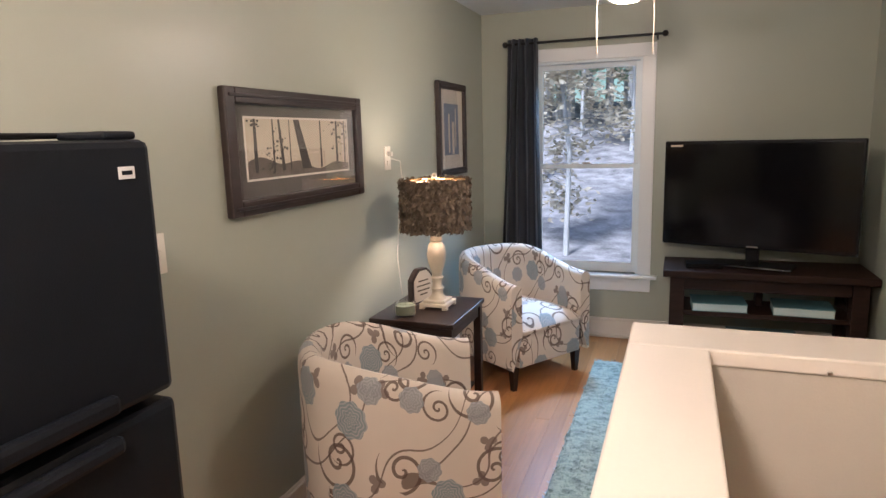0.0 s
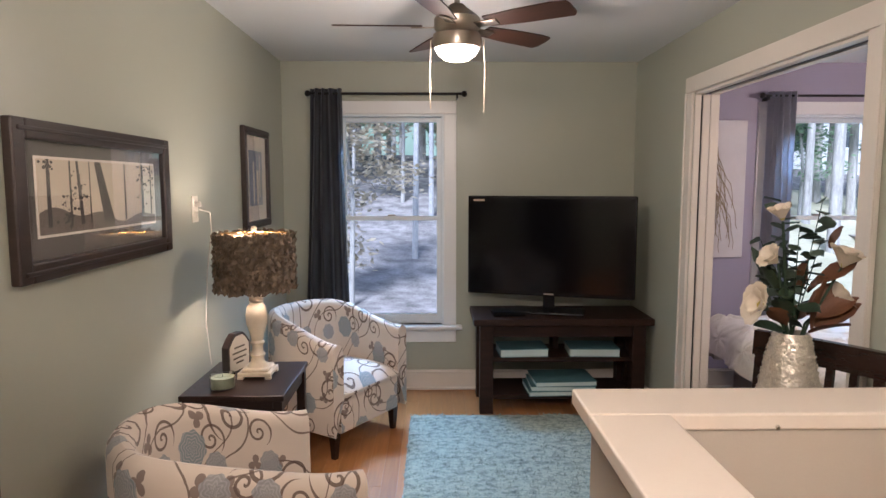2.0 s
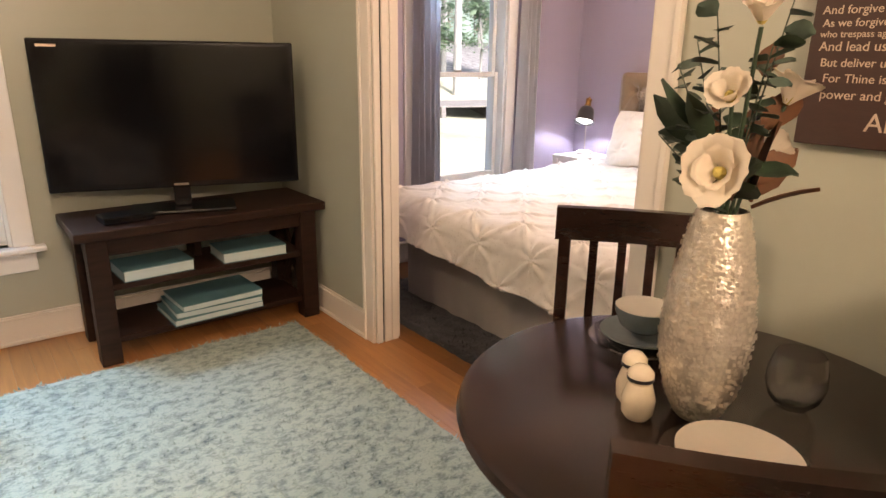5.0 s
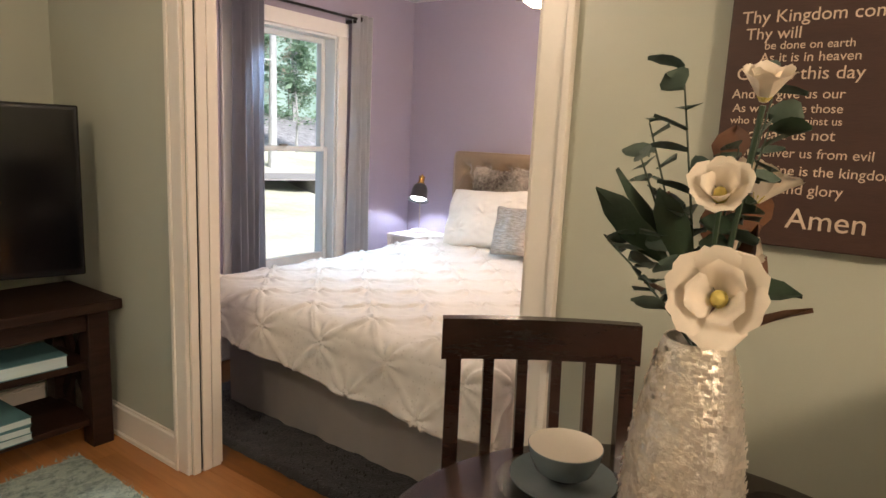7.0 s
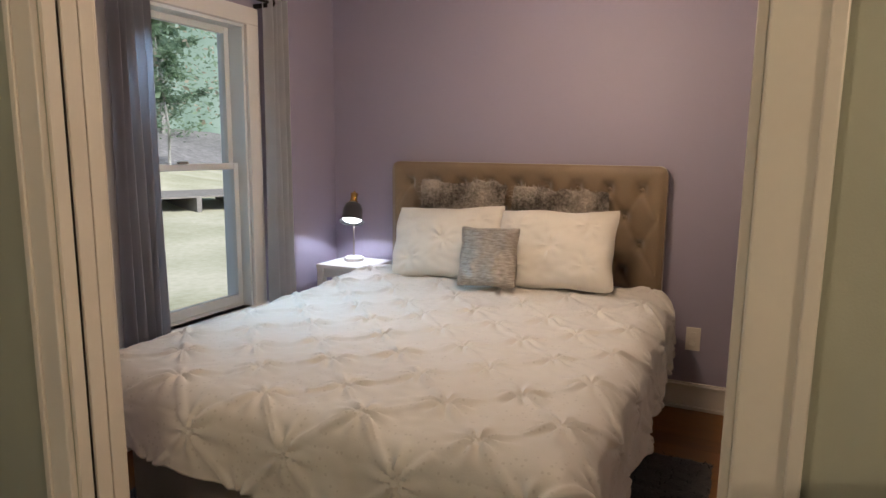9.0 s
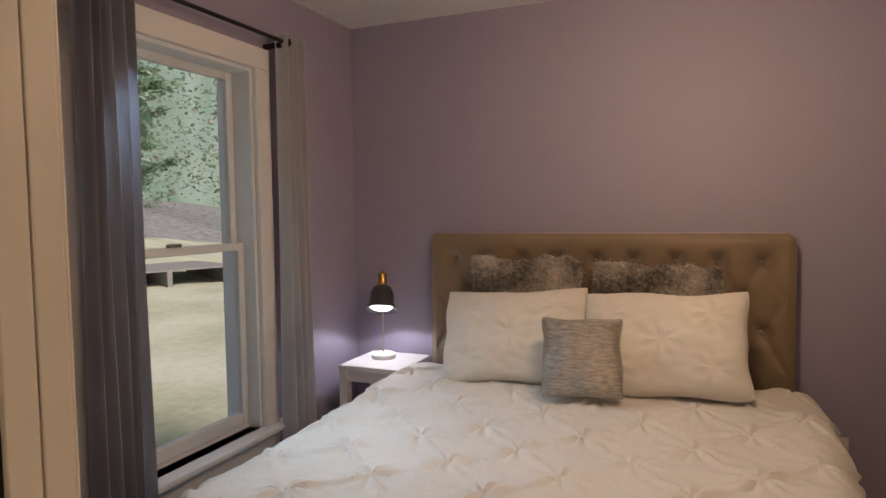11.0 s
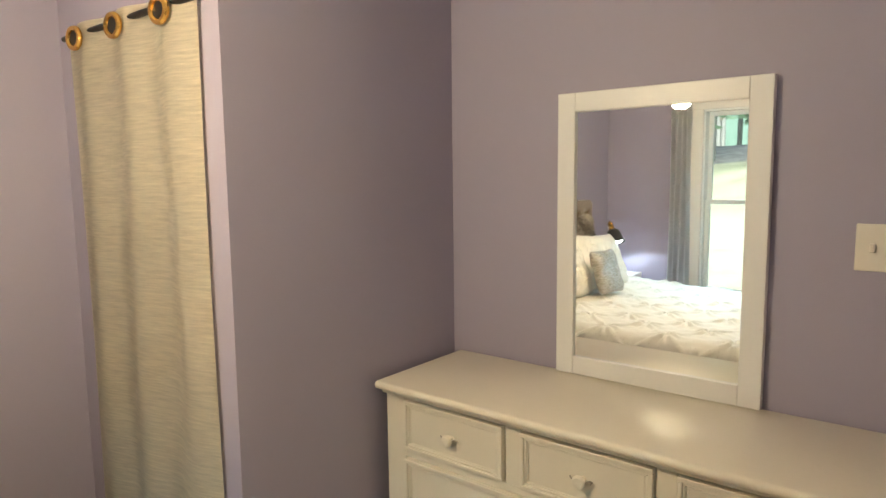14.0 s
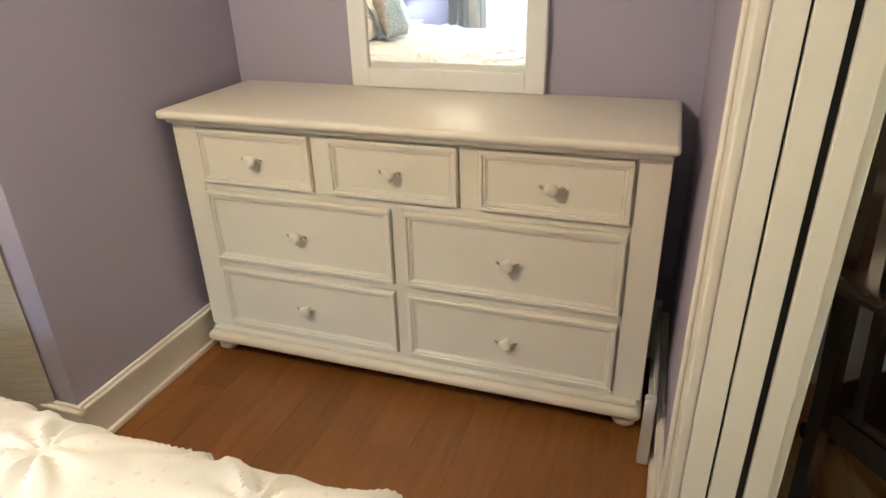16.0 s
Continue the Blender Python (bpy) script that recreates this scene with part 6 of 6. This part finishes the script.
def tree(name, label, height, radius, leafs, material, spread, low, seed, size, bark=None):
    rng = random.Random(seed)
    base = thing(name, Matrix.Identity(4), label, "tree", "woodland trees")
    bm = tube([(0, 0, -0.2), (0.05, 0, height * 0.3), (rng.uniform(-0.2, 0.2), 0.1, height * 0.65), (rng.uniform(-0.3, 0.3), 0.1, height)], radius, 9, taper=0.3)
    limbs = []
    for _ in range(16):
        z = height * rng.uniform(low, 0.95)
        a = rng.uniform(0, 6.283)
        reach = spread * rng.uniform(0.5, 1) * (1.1 - z / height * 0.6)
        end = (reach * math.cos(a), reach * math.sin(a), z + reach * rng.uniform(-0.05, 0.45))
        tube([(0, 0, z), (end[0] * 0.5, end[1] * 0.5, z + (end[2] - z) * 0.4), end], radius * 0.25, 5, bm=bm, taper=0.3)
        limbs.append(((0, 0, z), end))
    part("trunk", bm, bark or BARK, base, smooth=True)
    crown = bmesh.new()
    for _ in range(leafs):
        a, b = rng.choice(limbs)
        t = rng.uniform(0.25, 1.08)
        c = Vector(a).lerp(Vector(b), t) + Vector((rng.gauss(0, 0.22), rng.gauss(0, 0.22), rng.gauss(0, 0.14)))
        u = Vector((rng.gauss(0, 1), rng.gauss(0, 1), rng.gauss(0, 0.35))).normalized() * size * rng.uniform(0.5, 1)
        w = u.cross(Vector((rng.gauss(0, 0.5), rng.gauss(0, 0.5), 1))).normalized() * size * 0.45
        crown.faces.new([crown.verts.new(p) for p in (c - u, c + w, c + u, c - w)])
    if leafs:
        part("crown", crown, material, base)
    return base


def woods():
    rng = random.Random(21)
    kinds = [tree("beech_tree", "slim beech with pale retained leaves", 5.5, 0.05, 3600, PALELEAF, 1.4, 0.1, 1, 0.085),
             tree("pine_tree", "tall evergreen with dark green needles", 14, 0.17, 5200, PINELEAF, 3.0, 0.08, 2, 0.2),
             tree("bare_tree", "tall bare grey-barked woodland tree", 15, 0.15, 0, PINELEAF, 2.2, 0.35, 3, 0.1),
             tree("young_pine", "bushy young evergreen beside the lawn", 4.5, 0.06, 2600, PINELEAF, 1.3, 0.05, 4, 0.10),
             tree("birch_tree", "slender pale-barked birch at the edge of the woods", 11, 0.065, 900, PALELEAF, 1.4, 0.3, 5, 0.06, PALEBARK)]
    spots = [(0, -1.4, 9.9, 20, 0.95), (4, -0.52, 13, 0, 1), (4, -0.2, 16.5, 80, 1.1), (0, -1.0, 18, 50, 1.2), (3, 0.3, 24, 0, 1.4), (0, -2.6, 20, 0, 1.3), (2, -3.0, 15, 90, 1.1), (1, -0.6, 25, 50, 1), (3, 2.6, 18, 10, 1.2), (1, 3.5, 22, 0, 1), (0, 1.9, 14.5, 100, 0.8),
             (2, 9.5, 15.5, 30, 1.0), (3, 8.4, 19, 60, 0.9), (1, 11, 24, 20, 1), (2, 13.5, 21, 200, 1), (3, 16, 23, 10, 0.8), (1, 5.5, 27, 70, 1)]
    for _ in range(120):
        y = rng.uniform(18, 48)
        spots.append((rng.choice((1, 1, 1, 2, 2, 3, 0)), rng.uniform(-18, 34) * y / 40, y, rng.uniform(0, 360), rng.uniform(0.8, 1.25)))
    for n, (k, x, y, turn, s) in enumerate(spots):
        if 10 < x < 27 and 25 < y < 36:
            continue
        ob = copy_thing(kinds[k], Matrix.Identity(4))
        ob.matrix_basis = Matrix.Translation((x, y, ground_height(x, y))) @ Matrix.Rotation(radians(turn), 4, "Z") @ Matrix.Scale(s, 4)
    for k, (x, y) in zip(kinds, ((-4.2, 21), (-6, 26), (-2.2, 24), (0.5, 27), (2.4, 15.5))):
        k.matrix_basis = Matrix.Translation((x, y, ground_height(x, y)))


woods()


def far_woods():
    rng = random.Random(40)
    for name, material, count, label in (("far_foliage", PINELEAF, 22000, "distant green woodland foliage"), ("far_pale_foliage", PALELEAF, 8000, "distant pale dry foliage")):
        bm = bmesh.new()
        for _ in range(count):
            y = rng.uniform(20, 48)
            x = rng.uniform(-0.65, 1.25) * y
            if 8 < x < 28 and y < 40 and rng.random() < 0.8:
                continue
            top = 11 + 5 * noise.noise(Vector((x * 0.12, y * 0.12, 0)))
            z = ground_height(x, min(y, 50)) + rng.uniform(0.2, 1) ** 1.2 * top
            if noise.noise(Vector((x * 0.35, y * 0.3, z * 0.35))) < -0.02:
                continue
            s = rng.uniform(0.10, 0.26)
            u = Vector((rng.gauss(0, 1), rng.gauss(0, 1), rng.gauss(0, 0.5))).normalized() * s
            w = u.cross(Vector((rng.gauss(0, 1), rng.gauss(0, 1), 1))).normalized() * s * 0.5
            c = Vector((x, y, z))
            bm.faces.new([bm.verts.new(p) for p in (c - u, c + w, c + u, c - w)])
        solid(name, bm, material, label, "woodland", "stuff")


far_woods()


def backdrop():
    # glowing sheet beyond the trees; the distance haze is painted on it
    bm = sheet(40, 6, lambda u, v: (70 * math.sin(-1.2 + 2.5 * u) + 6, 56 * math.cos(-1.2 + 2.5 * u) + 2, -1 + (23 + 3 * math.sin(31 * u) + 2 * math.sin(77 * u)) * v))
    solid("backdrop", bm, HAZE, "self-lit backdrop painted as hazy blue-green far woodland", "woodland", "structure", smooth=True)


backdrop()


def far_house():
    x, y = 18.5, 31
    z = ground_height(x, y)
    base = thing("neighbour_house", Matrix.Translation((x, y, z)), "pale two-storey house beyond the trees", "house")
    part("wall", box(-4.5, 4.5, 0, 7, -0.5, 5.4), SIDING, base)
    bm = bmesh.new()
    v = [bm.verts.new(p) for p in ((-4.9, -0.4, 5.3), (4.9, -0.4, 5.3), (4.9, 7.4, 5.3), (-4.9, 7.4, 5.3), (-4.9, 3.5, 7.6), (4.9, 3.5, 7.6))]
    for f in ((0, 1, 5, 4), (2, 3, 4, 5), (0, 4, 3), (1, 2, 5), (3, 2, 1, 0)):
        bm.faces.new([v[i] for i in f])
    part("roof", bm, ROOFING, base)
    for zz in (1.0, 3.5):
        for xx in (-3.2, -1.1, 1.1, 3.2):
            w = part("window", box(xx - 0.5, xx + 0.5, -0.06, 0.0, zz, zz + 1.4), VINYL, base)
            part("pane", box(xx - 0.4, xx + 0.4, -0.075, -0.061, zz + 0.1, zz + 1.3), DARKPANE, w)
    deck = thing("wooden_platform", pose(12.6, 16.0, ground_height(12.6, 16.0), 0, 0, -20), "low weathered wooden platform on the lawn", "platform")
    for k in range(12):
        part("plank", box(-1.8, 1.8, -1.2 + 0.2 * k, -1.02 + 0.2 * k, 0.3, 0.34), DECKWOOD, deck)
    for xx in (-1.6, 0, 1.6):
        part("joist", box(xx - 0.06, xx + 0.06, -1.2, 1.2, -0.1, 0.3), DECKWOOD, deck)
    stack = thing("brick_stack", pose(15.6, 15.2, ground_height(15.6, 15.2), 0, 0, 12), "low stack of reddish bricks on the lawn", "bricks")
    clay = surface("red_brick", (0.28, 0.12, 0.08), 0.9, 0.3, 5, 40, 0.3)
    for r in range(6):
        for k in range(8):
            part("brick", box(-1.0 + 0.25 * k + 0.06 * (r % 2), -0.77 + 0.25 * k + 0.06 * (r % 2), -0.4, 0.4, -0.05 + 0.16 * r, 0.10 + 0.16 * r, 0.01, segments=1), clay, stack)


far_house()

# ---- floor boards ----
boards("floor_living", "orange oak strip floor of the living room", OAK, XW, XP1, YB, YN, 0.083, 31)
boards("floor_bedroom", "brown wooden board floor of the bedroom", PINE, XP1, XE, YA - 0.1, YN, 0.135, 32)
